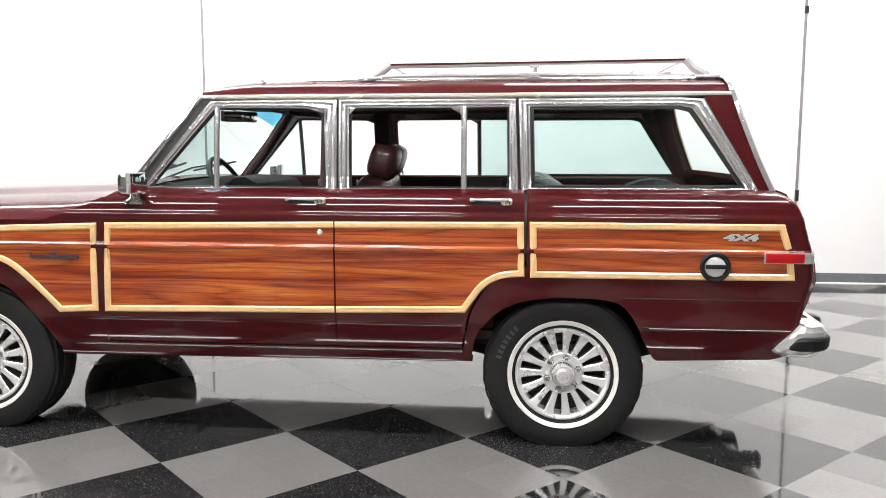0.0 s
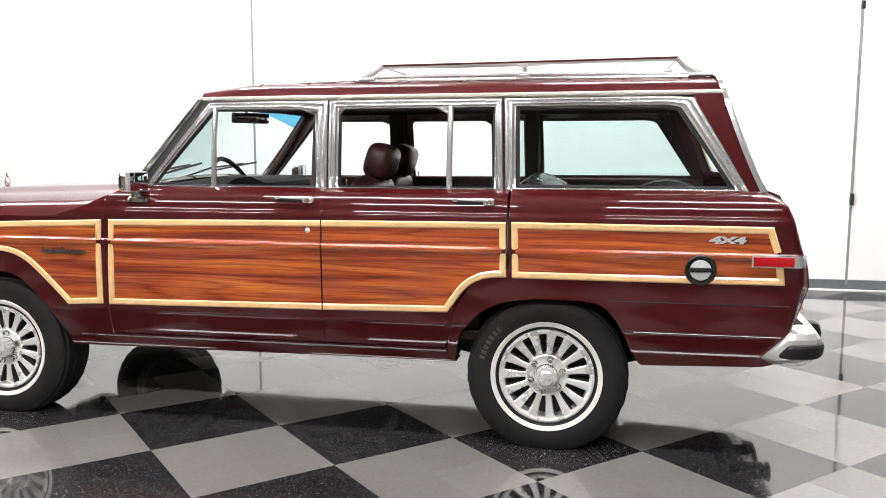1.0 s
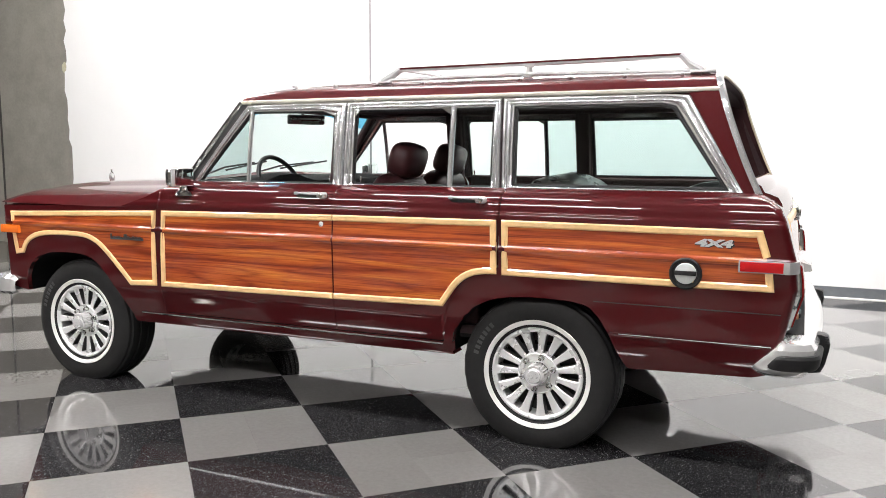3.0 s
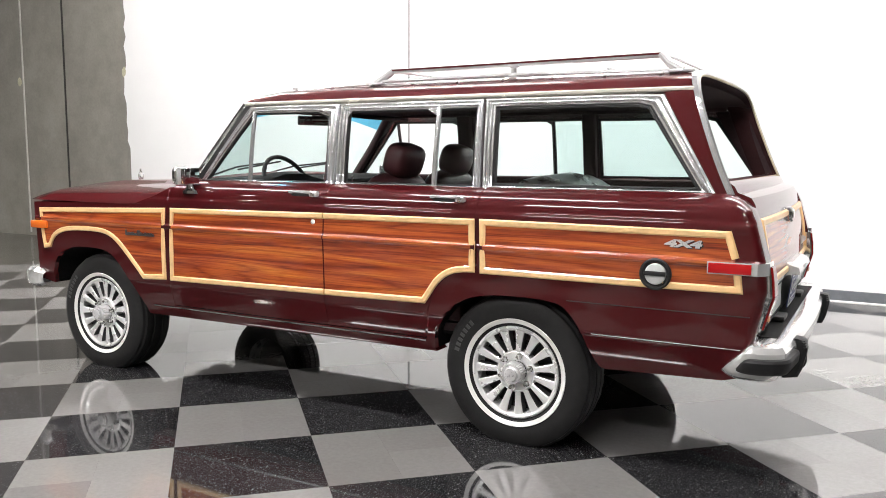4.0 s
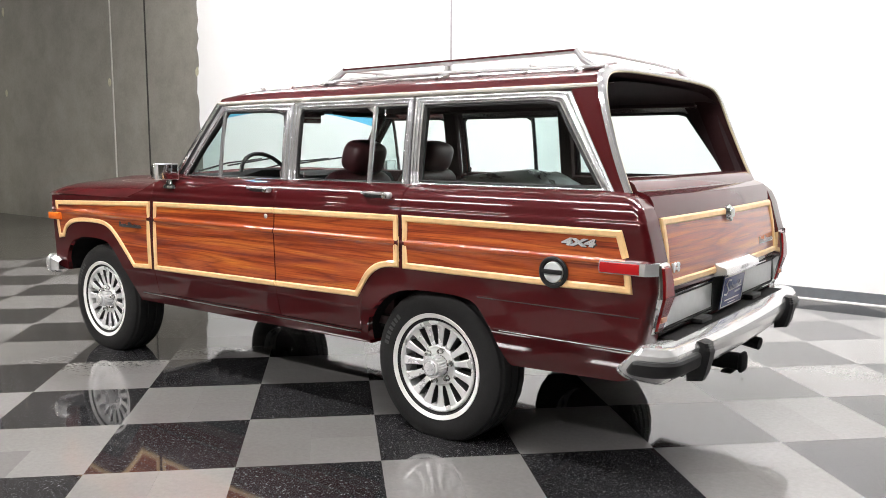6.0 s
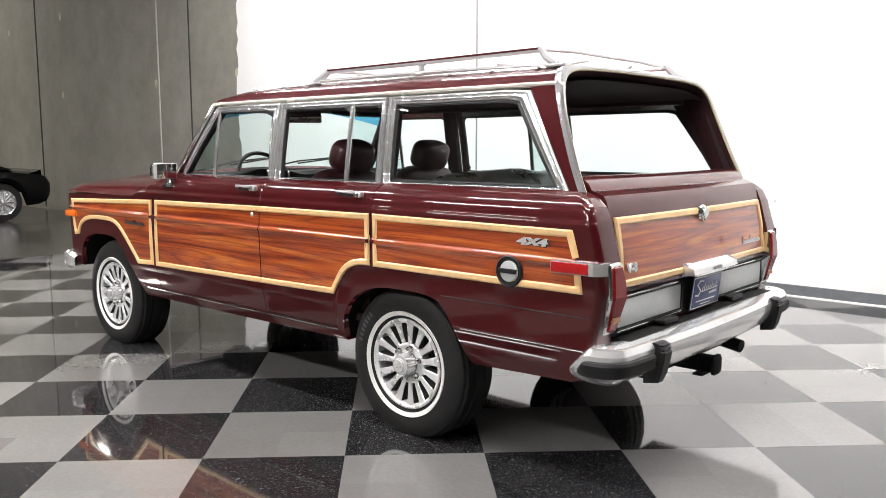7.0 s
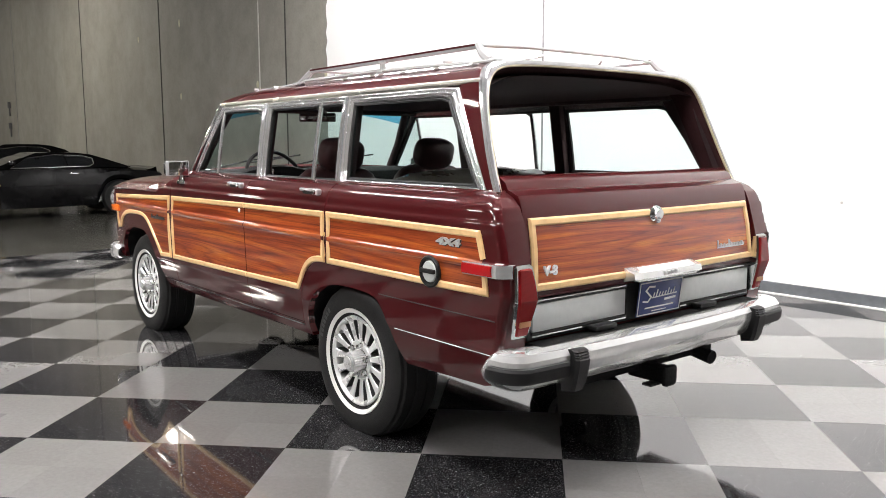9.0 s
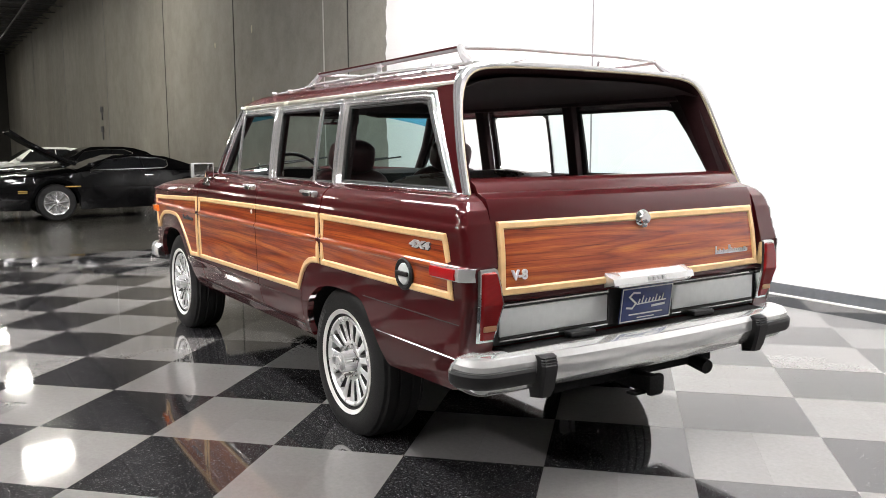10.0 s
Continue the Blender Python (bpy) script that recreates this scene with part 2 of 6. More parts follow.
M = {
    "paint": make_paint("burgundy_paint", (0.058, 0.0046, 0.0060), 0.10, 1.54, 0.018, 0.34),
    "wood": make_wood("walnut_film"),
    "maple": plain("maple_trim", (0.84, 0.55, 0.26), 0.38, coat=0.5, vary=0.08, scale=25),
    "chrome": make_chrome("chrome", 0.05),
    "satin": make_chrome("bright_aluminium", 0.12, (0.80, 0.80, 0.81), 0.05, 0.80),
    "rackmetal": make_chrome("rack_metal", 0.14, (0.90, 0.90, 0.90), 0.06, 0.62),
    "bumper": make_chrome("polished_bumper", 0.12, (0.93, 0.93, 0.925), 0.06, 0.72),
    "drip": make_chrome("cream_drip_rail", 0.24, (0.74, 0.70, 0.60), 0.05, 0.45),
    "cream": plain("cream_seal", (0.60, 0.53, 0.36), 0.5, vary=0.06),
    "alloy": make_chrome("machined_alloy", 0.26, (0.88, 0.88, 0.87), 0.06, 0.45),
    "alloy_grey": plain("grey_alloy_paint", (0.045, 0.045, 0.045), 0.5),
    "rubber": plain("tyre_rubber", (0.014, 0.0138, 0.0138), 0.6, bumps=0.15, scale=30, spec=0.25),
    "tyre_mark": plain("raised_tyre_letters", (0.045, 0.045, 0.045), 0.6),
    "white_rubber": plain("whitewall_rubber", (0.78, 0.77, 0.74), 0.55, vary=0.05),
    "black": plain("black_plastic", (0.010, 0.010, 0.0105), 0.5, bumps=0.1, scale=40, spec=0.35),
    "under": plain("undercoat_black", (0.008, 0.008, 0.008), 0.8, bumps=0.3, spec=0.2),
    "leather": plain("burgundy_leather", (0.075, 0.024, 0.026), 0.42, bumps=0.25, scale=18, coat=0.1),
    # grey-green patches are the leather's sheen, put into its colour
    "seat_cover": make_concrete("leather_with_sheen", (0.05, 0.022, 0.016), (0.20, 0.19, 0.165), 4.0, 0.3, False),
    "trimcloth": plain("dark_headliner", (0.050, 0.029, 0.030), 0.9, bumps=0.2, scale=60),
    "maroon_plastic": plain("maroon_plastic", (0.034, 0.011, 0.012), 0.65, bumps=0.1, spec=0.22),
    "seal": plain("rubber_seal", (0.018, 0.018, 0.018), 0.6),
    "glass": make_glass("pale_green_glass", (0.745, 0.85, 0.835)),
    "shield": make_glass("windscreen_glass", (0.75, 0.87, 0.855)),
    "shade": make_glass("blue_shade_band", (0.12, 0.45, 0.66)),
    "mirror": make_chrome("mirror_silver", 0.02, (0.85, 0.87, 0.87), 0.0),
    "red": make_lens("red_lens", (0.21, 0.006, 0.007)),
    "bright_red": make_lens("bright_red_lens", (0.44, 0.010, 0.012)),
    "amber": make_lens("amber_lens", (0.80, 0.17, 0.02)),
    "clear": make_lens("clear_lens", (0.48, 0.22, 0.12)),
    "silver": make_chrome("silver_panel", 0.42, (0.70, 0.72, 0.71), 0.05, 0.15),
    "badge": plain("badge_silver", (0.62, 0.62, 0.62), 0.3, metal=0.4),
    "script": plain("dark_script", (0.10, 0.10, 0.105), 0.35, metal=0.6),
    "white": plain("white_print", (0.8, 0.8, 0.8), 0.5, vary=0.03),
    "plate": plain("blue_plate", (0.022, 0.04, 0.17), 0.35, coat=0.3),
    "tile_dark": make_tile("black_vinyl_tile", True),
    "tile_light": make_tile("grey_vinyl_tile", False),
    "joint": plain("tile_joint", (0.06, 0.06, 0.058), 0.7),
    "wall": plain("white_wall_paint", (0.775, 0.775, 0.77), 0.55, vary=0.015, scale=2.0, bumps=0.03),
    "concrete": make_concrete("concrete_panel", (0.218, 0.205, 0.180), (0.295, 0.282, 0.252), 0.9),
    "slab": make_concrete("polished_slab", (0.050, 0.048, 0.040), (0.080, 0.076, 0.065), 0.7, 0.2, False),
    "base": plain("grey_vinyl_base", (0.13, 0.14, 0.15), 0.45),
    "patch": plain("filler_patch", (0.45, 0.42, 0.30), 0.8, scale=40),
    "toe": plain("pale_base_toe", (0.62, 0.62, 0.60), 0.4, vary=0.06),
    "caulk": plain("pale_caulk", (0.50, 0.49, 0.45), 0.8),
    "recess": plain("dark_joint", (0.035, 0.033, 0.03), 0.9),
    "pale_deck": plain("pale_ceiling", (0.50, 0.50, 0.50), 0.8),
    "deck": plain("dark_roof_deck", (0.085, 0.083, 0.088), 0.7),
    "steel": plain("dark_steel", (0.11, 0.11, 0.115), 0.5, metal=0.3),
    "cable": plain("grey_conduit", (0.22, 0.22, 0.22), 0.5),
    "lamp_white": make_emit("strip_lamp_diffuser", (1.0, 0.972, 0.968), LAMP_STRENGTH),
    "lamp_hall": make_emit("hall_lamp_diffuser", (1.0, 0.95, 0.86), HALL_STRENGTH),
    "housing": plain("lamp_housing", (0.7, 0.7, 0.7), 0.5),
    "coal": make_paint("black_car_paint", (0.0022, 0.0022, 0.0026), 0.0, 1.32),
    "ivory": make_paint("white_car_paint", (0.55, 0.55, 0.53)),
    "gold": plain("gold_decal", (0.45, 0.28, 0.07), 0.4, metal=0.4),
    "dark_glass": plain("dark_car_glass", (0.012, 0.013, 0.014), 0.05, coat=1.0),
}

# ---------------------------------------------------------------- mesh helpers
RAKE = [0.0]


def part(name, bm, material, parent, label="", sharp=32, shadow=True):
    bmesh.ops.remove_doubles(bm, verts=bm.verts, dist=2e-5)
    bmesh.ops.dissolve_degenerate(bm, edges=bm.edges, dist=1e-5)
    bmesh.ops.recalc_face_normals(bm, faces=bm.faces)
    if RAKE[0]:
        for v in bm.verts:
            v.co.z += RAKE[0] * v.co.x
    me = bpy.data.meshes.new(name)
    for f in bm.faces:
        f.smooth = True
    bm.to_mesh(me)
    bm.free()
    me.set_sharp_from_angle(angle=radians(sharp))
    me.materials.append(M[material])
    ob = new(name, me)
    if parent:
        ob.parent = parent
    if label:
        ob["label"] = label
    if not shadow:
        ob.visible_shadow = False
    return ob


def box(bm, c, s, bev=0.0, m=None, seg=2):
    r = bmesh.ops.create_cube(bm, size=1.0)
    vs = r["verts"]
    for v in vs:
        v.co = Vector((v.co.x * s[0], v.co.y * s[1], v.co.z * s[2]))
    if bev:
        es = list({e for v in vs for e in v.link_edges})
        q = bmesh.ops.bevel(bm, geom=es, offset=bev, segments=seg, affect="EDGES", profile=0.5)
        vs = list({v for f in q["faces"] for v in f.verts} | {v for v in vs if v.is_valid})
        seen = set(vs)
        grow = True
        while grow:
            more = {e.other_vert(v) for v in seen for e in v.link_edges} - seen
            grow = bool(more)
            seen |= more
        vs = list(seen)
    t = (m if m is not None else Matrix.Identity(4))
    for v in vs:
        v.co = t @ v.co + Vector(c)
    return vs


def boxed(name, c, s, material, parent=None, label="", bev=0.0, m=None):
    bm = bmesh.new()
    box(bm, c, s, bev, m)
    return part(name, bm, material, parent, label)


def tube(bm, pts, r, n=8, closed=False, cap=True):
    pts = [Vector(p) for p in pts]
    rings = []
    k = len(pts)
    prev = None
    for i, p in enumerate(pts):
        a = pts[(i - 1) % k] if (closed or i) else p
        b = pts[(i + 1) % k] if (closed or i < k - 1) else p
        d = (b - a).normalized()
        if prev is None:
            ref = Vector((0, 0, 1)) if abs(d.z) < 0.9 else Vector((1, 0, 0))
            u = d.cross(ref).normalized()
        else:
            u = (prev - d * prev.dot(d)).normalized()
        prev = u
        w = d.cross(u)
        rr = r[i] if isinstance(r, (list, tuple)) else r
        rings.append([bm.verts.new(p + (u * math.cos(6.2831853 * j / n) + w * math.sin(6.2831853 * j / n)) * rr) for j in range(n)])
    for i in range(k if closed else k - 1):
        A, B = rings[i], rings[(i + 1) % k]
        for j in range(n):
            bm.faces.new((A[j], A[(j + 1) % n], B[(j + 1) % n], B[j]))
    if cap and not closed:
        bm.faces.new(rings[0])
        bm.faces.new(rings[-1])


def lathe(bm, prof, n, centre=(0, 0, 0), axis="Y", caps=True):
    """prof: (radius, along) pairs; turned about the axis."""
    rings = []
    for rad, al in prof:
        ring = []
        for j in range(n):
            a = 6.2831853 * j / n
            p = (rad * math.cos(a), al, rad * math.sin(a)) if axis == "Y" else ((al, rad * math.cos(a), rad * math.sin(a)) if axis == "X" else (rad * math.cos(a), rad * math.sin(a), al))
            ring.append(bm.verts.new(Vector(p) + Vector(centre)))
        rings.append(ring)
    for A, B in zip(rings, rings[1:]):
        for j in range(n):
            bm.faces.new((A[j], A[(j + 1) % n], B[(j + 1) % n], B[j]))
    if caps:
        for ring in (rings[0], rings[-1]):
            bm.faces.new(ring)
    return rings


def grid(bm, rows):
    vs = [[bm.verts.new(p) for p in row] for row in rows]
    fs = []
    for a, b in zip(vs, vs[1:]):
        for i in range(len(a) - 1):
            q = (a[i], a[i + 1], b[i + 1], b[i])
            if len({tuple(round(c, 6) for c in v.co) for v in q}) == 4:
                fs.append(bm.faces.new(q))
            else:
                u = []
                for v in q:
                    if all((v.co - w.co).length > 1e-6 for w in u):
                        u.append(v)
                if len(u) == 3:
                    fs.append(bm.faces.new(u))
    return vs, fs


def lerp_table(t, x):
    if x <= t[0][0]:
        return t[0][1]
    for (a, b), (c, d) in zip(t, t[1:]):
        if x <= c:
            return b + (d - b) * (x - a) / (c - a)
    return t[-1][1]


def smooth_table(t):
    """A monotone cubic through the pairs of t."""
    xs, ys = [p[0] for p in t], [p[1] for p in t]
    n = len(t)
    d = [(ys[i + 1] - ys[i]) / (xs[i + 1] - xs[i]) for i in range(n - 1)]
    m = [d[0]] + [0.0 if d[i - 1] * d[i] <= 0 else 2 * d[i - 1] * d[i] / (d[i - 1] + d[i]) for i in range(1, n - 1)] + [d[-1]]

    def at(x):
        x = min(max(x, xs[0]), xs[-1])
        i = min(max(0, sum(1 for q in xs if q <= x) - 1), n - 2)
        h = xs[i + 1] - xs[i]
        s = (x - xs[i]) / h
        return (1 + 2 * s) * (1 - s) ** 2 * ys[i] + s * (1 - s) ** 2 * h * m[i] + s * s * (3 - 2 * s) * ys[i + 1] + s * s * (s - 1) * h * m[i + 1]
    return at


def true_normals(ob, surf, flip):
    """Shade a sheet by the normals of the surface on which it lies."""
    out = []
    e = 0.002
    for v in ob.data.vertices:
        x, z = v.co.x, v.co.z
        a = Vector(surf(x + e, z)) - Vector(surf(x - e, z))
        b = Vector(surf(x, z + e)) - Vector(surf(x, z - e))
        n = a.cross(b).normalized()
        out.append(n if n.y * flip > 0 else -n)
    ob.data.normals_split_custom_set_from_vertices(out)
    return ob


def zrange(poly, x):
    zs = []
    for (a, b), (c, d) in zip(poly, poly[1:] + poly[:1]):
        if abs(a - c) < 1e-9:
            if abs(x - a) < 1e-9:
                zs += [b, d]
        elif min(a, c) - 1e-9 <= x <= max(a, c) + 1e-9:
            zs.append(b + (d - b) * (x - a) / (c - a))
    return min(zs), max(zs)


def skin(poly, surf, levels, step=0.03, flange=0.02, inward=(0, 1, 0)):
    """A sheet over the outline poly (x, z) laid on the surface surf(x, z), with its edge turned in."""
    bm = bmesh.new()
    xs0 = sorted({round(p[0], 4) for p in poly})
    xs = []
    for a, b in zip(xs0, xs0[1:]):
        k = max(1, math.ceil((b - a) / step))
        xs += [a + (b - a) * i / k for i in range(k)]
    xs.append(xs0[-1])
    rows = []
    for x in xs:
        lo, hi = zrange(poly, min(max(x, xs0[0] + 1e-6), xs0[-1] - 1e-6))
        rows.append([surf(x, min(max(z, lo), hi)) for z in levels])
    grid(bm, rows)
    bmesh.ops.remove_doubles(bm, verts=bm.verts, dist=1e-5)
    if flange:
        edges = [e for e in bm.edges if e.is_boundary]
        q = bmesh.ops.extrude_edge_only(bm, edges=edges)
        for v in q["geom"]:
            if isinstance(v, bmesh.types.BMVert):
                v.co += Vector(inward) * flange
    return bm


def fine_path(path, closed=False, step=0.06):
    out = []
    n = len(path)
    for i in range(n if closed else n - 1):
        a, b = Vector(path[i]), Vector(path[(i + 1) % n])
        k = max(1, math.ceil((b - a).length / step))
        out += [tuple(a.lerp(b, j / k)) for j in range(k)]
    if not closed:
        out.append(tuple(path[-1]))
    return out


def strip(bm, path, surf, width, thick, closed=False, bev=0.006, base=-0.003):
    """A moulding of given width along a path (u, w) on the surface surf(u, w, lift)."""
    pts = [Vector(p) for p in fine_path(path, closed)]
    n = len(pts)
    prof = [(-0.5, base), (-0.5, thick * 0.45), (-0.5 + bev / width, thick), (0.5 - bev / width, thick), (0.5, thick * 0.45), (0.5, base)]
    rings = []
    for i, p in enumerate(pts):
        a = pts[(i - 1) % n] if (closed or i) else None
        b = pts[(i + 1) % n] if (closed or i < n - 1) else None
        d1 = (p - a).normalized() if a is not None else None
        d2 = (b - p).normalized() if b is not None else None
        d1 = d1 or d2
        d2 = d2 or d1
        n1, n2 = Vector((-d1.y, d1.x)), Vector((-d2.y, d2.x))
        mm = n1 + n2
        mm = mm / max(0.3, mm.dot(n1))
        rings.append([bm.verts.new(surf(p.x + mm.x * s * width, p.y + mm.y * s * width, h)) for s, h in prof])
    for i in range(n if closed else n - 1):
        A, B = rings[i], rings[(i + 1) % n]
        for j in range(len(prof) - 1):
            bm.faces.new((A[j], A[j + 1], B[j + 1], B[j]))
    if not closed:
        bm.faces.new(rings[0])
        bm.faces.new(rings[-1])


def ring_plate(bm, outer, inner, surf, thick):
    """A frame between two outlines with equally many corners, with depth."""
    n = len(outer)
    def fine(p):
        o = []
        for i in range(n):
            a, b = Vector(p[i]), Vector(p[(i + 1) % n])
            o += [a.lerp(b, j / 6) for j in range(6)]
        return o
    O, I = fine(outer), fine(inner)
    prof = ((0, -0.012), (0, 0.30 * thick), (0.05, 0.62 * thick), (0.12, 0.88 * thick), (0.20, thick), (0.28, 0.90 * thick), (0.36, 0.62 * thick), (0.40, 0.30 * thick), (0.44, 0.28 * thick), (0.48, 0.55 * thick), (0.55, 0.80 * thick), (0.63, 0.88 * thick), (0.71, 0.76 * thick), (0.78, 0.45 * thick), (0.82, 0.20 * thick), (1, 0.15 * thick), (1, -0.012))
    loops = [[bm.verts.new(surf(q.x, q.y, h)) for q in (o.lerp(i, f) for o, i in zip(O, I))] for f, h in prof]
    k = len(O)
    for A, B in zip(loops, loops[1:] + loops[:1]):
        for j in range(k):
            bm.faces.new((A[j], A[(j + 1) % k], B[(j + 1) % k], B[j]))


def sheet(bm, poly, surf, step=0.05, lift=0.0):
    xs0 = sorted({round(p[0], 4) for p in poly})
    xs = []
    for a, b in zip(xs0, xs0[1:]):
        k = max(1, math.ceil((b - a) / step))
        xs += [a + (b - a) * i / k for i in range(k)]
    xs.append(xs0[-1])
    rows = []
    for x in xs:
        lo, hi = zrange(poly, min(max(x, xs0[0] + 1e-6), xs0[-1] - 1e-6))
        rows.append([surf(x, lo + (hi - lo) * j / 6, lift) for j in range(7)])
    grid(bm, rows)


def text_part(name, words, size, material, parent, m, depth=0.004, label="", shear=0.0, stretch=1.0):
    cu = bpy.data.curves.new(name, "FONT")
    cu.offset = 0.0022
    cu.body, cu.size, cu.extrude, cu.align_x, cu.align_y, cu.shear = words, size, depth, "CENTER", "CENTER", shear
    tmp = bpy.data.objects.new(name, cu)
    scene.collection.objects.link(tmp)
    me = bpy.data.meshes.new_from_object(tmp.evaluated_get(bpy.context.evaluated_depsgraph_get()))
    bpy.data.objects.remove(tmp)
    me.transform(m @ Matrix.Diagonal((stretch, 1, 1, 1)))
    if RAKE[0]:
        for v in me.vertices:
            v.co.z += RAKE[0] * v.co.x
    me.name = name
    me.materials.append(M[material])
    ob = new(name, me)
    ob.parent = parent
    if label:
        ob["label"] = label
    return ob


def empty(name):
    ob = new(name)
    ob.empty_display_size = 0.2
    return ob

# ---------------------------------------------------------------- the hall
WALL_Y = 3.93
WALL_TURN = 0.02
EDGE_X = -7.62


def setting(name, c, s, material, label, category, bev=0.0):
    ob = boxed(name, c, s, material, None, label, bev)
    return tagged(ob, label, category, kind="structure")


def turned(ob):
    """Things laid along the long wall, which stands a little askew to the tiles."""
    ob.rotation_euler = (0, 0, WALL_TURN)
    return ob


turned(setting("wall_north", (5.0, WALL_Y + 0.15, 4.0), (26.2, 0.3, 8.0), "wall", "smooth white painted showroom wall with narrow joints", "wall"))
turned(setting("wall_concrete", (-36.0, WALL_Y + 0.154, 4.0), (55.8, 0.3, 8.0), "concrete", "bare grey tilt-up concrete wall with stained panels", "wall"))
# next four walls are out of view, added to set what the car reflects
setting("wall_east", (18.2, -10.1, 4.0), (0.3, 30.3, 8.0), "concrete", "unseen concrete end wall added to limit reflections on the tailgate", "wall")
setting("wall_south", (-38.0, -24.2, 4.0), (48.2, 0.3, 8.0), "deck", "unseen dark wall added to keep the car's reflections dark", "wall")
setting("wall_showroom", (2.05, -13.75, 4.0), (32.0, 0.3, 8.0), "concrete", "unseen concrete wall added for the paint and chrome to reflect", "wall")
setting("wall_return", (-13.95, -19.0, 4.0), (0.3, 10.2, 8.0), "deck", "unseen dark return wall added to keep reflections dark", "wall")
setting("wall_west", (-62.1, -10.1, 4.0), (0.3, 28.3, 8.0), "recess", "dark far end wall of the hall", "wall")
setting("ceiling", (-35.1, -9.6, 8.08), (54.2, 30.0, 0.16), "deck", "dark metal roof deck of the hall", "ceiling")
# out of view, made pale so that bounced light fills the shadows
setting("ceiling_showroom", (5.2, -9.6, 8.08), (26.3, 30.0, 0.16), "pale_deck", "unseen pale ceiling added to bounce light onto the showroom", "ceiling")

# ragged edge of the white paint over the bare concrete
bm = bmesh.new()
rng = random.Random(5)
rows = []
for i in range(61):
    z = 0.02 + 7.9 * i / 60
    x = -8.12 + rng.uniform(-0.035, 0.03) + 0.03 * math.sin(z * 2.1)
    rows.append([(x, WALL_Y - 0.0015, z), (-7.9, WALL_Y - 0.0025, z)])
grid(bm, rows)
ob = part("paint_edge", bm, "wall", None)
tagged(turned(ob), "ragged edge of white paint on bare concrete", "paint", kind="structure")

# joints of the walls
for x, w, mat, what in ((-3.475, 0.022, "cable", "thin grey joint between white wall panels"), (2.57, 0.022, "cable", "thin grey joint between white wall panels"),
                        (-9.45, 0.03, "recess", "dark joint between concrete panels"), (-10.42, 0.03, "caulk", "pale caulked joint between concrete panels"),
                        (-15.15, 0.045, "recess", "dark joint between concrete panels"), (-21.0, 0.05, "recess", "dark joint between concrete panels"),
                        (-29.0, 0.03, "cable", "faint grey joint between concrete panels"), (-38.0, 0.04, "cable", "faint grey joint between concrete panels"), (-48.0, 0.05, "cable", "faint grey joint between concrete panels")):
    turned(setting("wall_joint", (x, WALL_Y - 0.0005, 4.0), (w, 0.009, 7.9), mat, what, "joint"))
for x, z, w, h in ((-14.02, 3.84, 0.09, 0.17), (-16.5, 3.74, 0.07, 0.14), (-14.07, 2.33, 0.09, 0.14), (-10.52, 2.38, 0.10, 0.13), (-8.17, 2.43, 0.10, 0.15)):
    bm = bmesh.new()
    lathe(bm, [(0.001, -0.004), (0.8, -0.004), (1.0, 0.0)], 14, caps=False)
    for v in bm.verts:
        wob = 1 + 0.18 * noise.noise(v.co * 3 + Vector((x, z, 0)))
        v.co = Vector((x + v.co.x * w / 2 * wob, WALL_Y + 0.004 + v.co.y * 1.5, z + v.co.z * h / 2 * wob))
    tagged(turned(part("filler_patch", bm, "patch", None)), "small yellowish filler patch on the concrete wall", "patch", "filler patches", "structure")
# wall fittings high on the concrete
for z in (2.71, 1.97):
    bm = bmesh.new()
    box(bm, (-29.9, WALL_Y - 0.06, z), (0.11, 0.10, 0.22), 0.02)
    box(bm, (-29.9, WALL_Y - 0.05, z - 0.24), (0.04, 0.05, 0.3), 0.01)
    tagged(turned(part("wall_fitting", bm, "steel", None)), "small dark fitting mounted on the concrete wall", "fitting", "wall fittings")

# a plugged hole in the white wall
bm = bmesh.new()
lathe(bm, [(0.012, 0.0), (0.011, -0.005), (0.006, -0.008), (0.001, -0.008)], 12, (-0.031, WALL_Y, 0.843))
tagged(turned(part("wall_plug", bm, "caulk", None)), "small grey filled hole in the white wall", "patch", kind="structure")
# conduit with clips down the wide joint of the white wall
cond = empty("conduit")
turned(cond)
tagged(cond, "thin grey conduit running down the white wall", "conduit")
bm = bmesh.new()
tube(bm, [(2.57, WALL_Y - 0.022, 7.9), (2.57, WALL_Y - 0.022, 0.84)], 0.009, 8)
part("pipe", bm, "cable", cond)
for z in (2.68, 0.88):
    bm = bmesh.new()
    box(bm, (2.57, WALL_Y - 0.022, z), (0.03, 0.045, 0.07 if z > 2 else 0.11), 0.006)
    part("clip", bm, "black", cond)

for x0, x1 in ((-8.1, 17.8),):
    bm = bmesh.new()
    prof = [(0.0, 0.0), (-0.018, 0.0), (-0.006, 0.012), (-0.004, 0.098), (0.0, 0.102)]
    grid(bm, [[(x, WALL_Y + a, b) for a, b in prof] for x in (x0, x1)])
    tagged(turned(part("baseboard", bm, "base", None)), "dark grey vinyl cove base along the white wall", "baseboard", kind="structure")
    bm = bmesh.new()
    grid(bm, [[(x, WALL_Y + a, b) for a, b in ((-0.012, 0.0), (-0.030, 0.0005), (-0.027, 0.005), (-0.014, 0.010))] for x in (x0, x1)])
    tagged(turned(part("base_trim", bm, "toe", None)), "pale toe bead along the foot of the base", "trim", kind="structure")

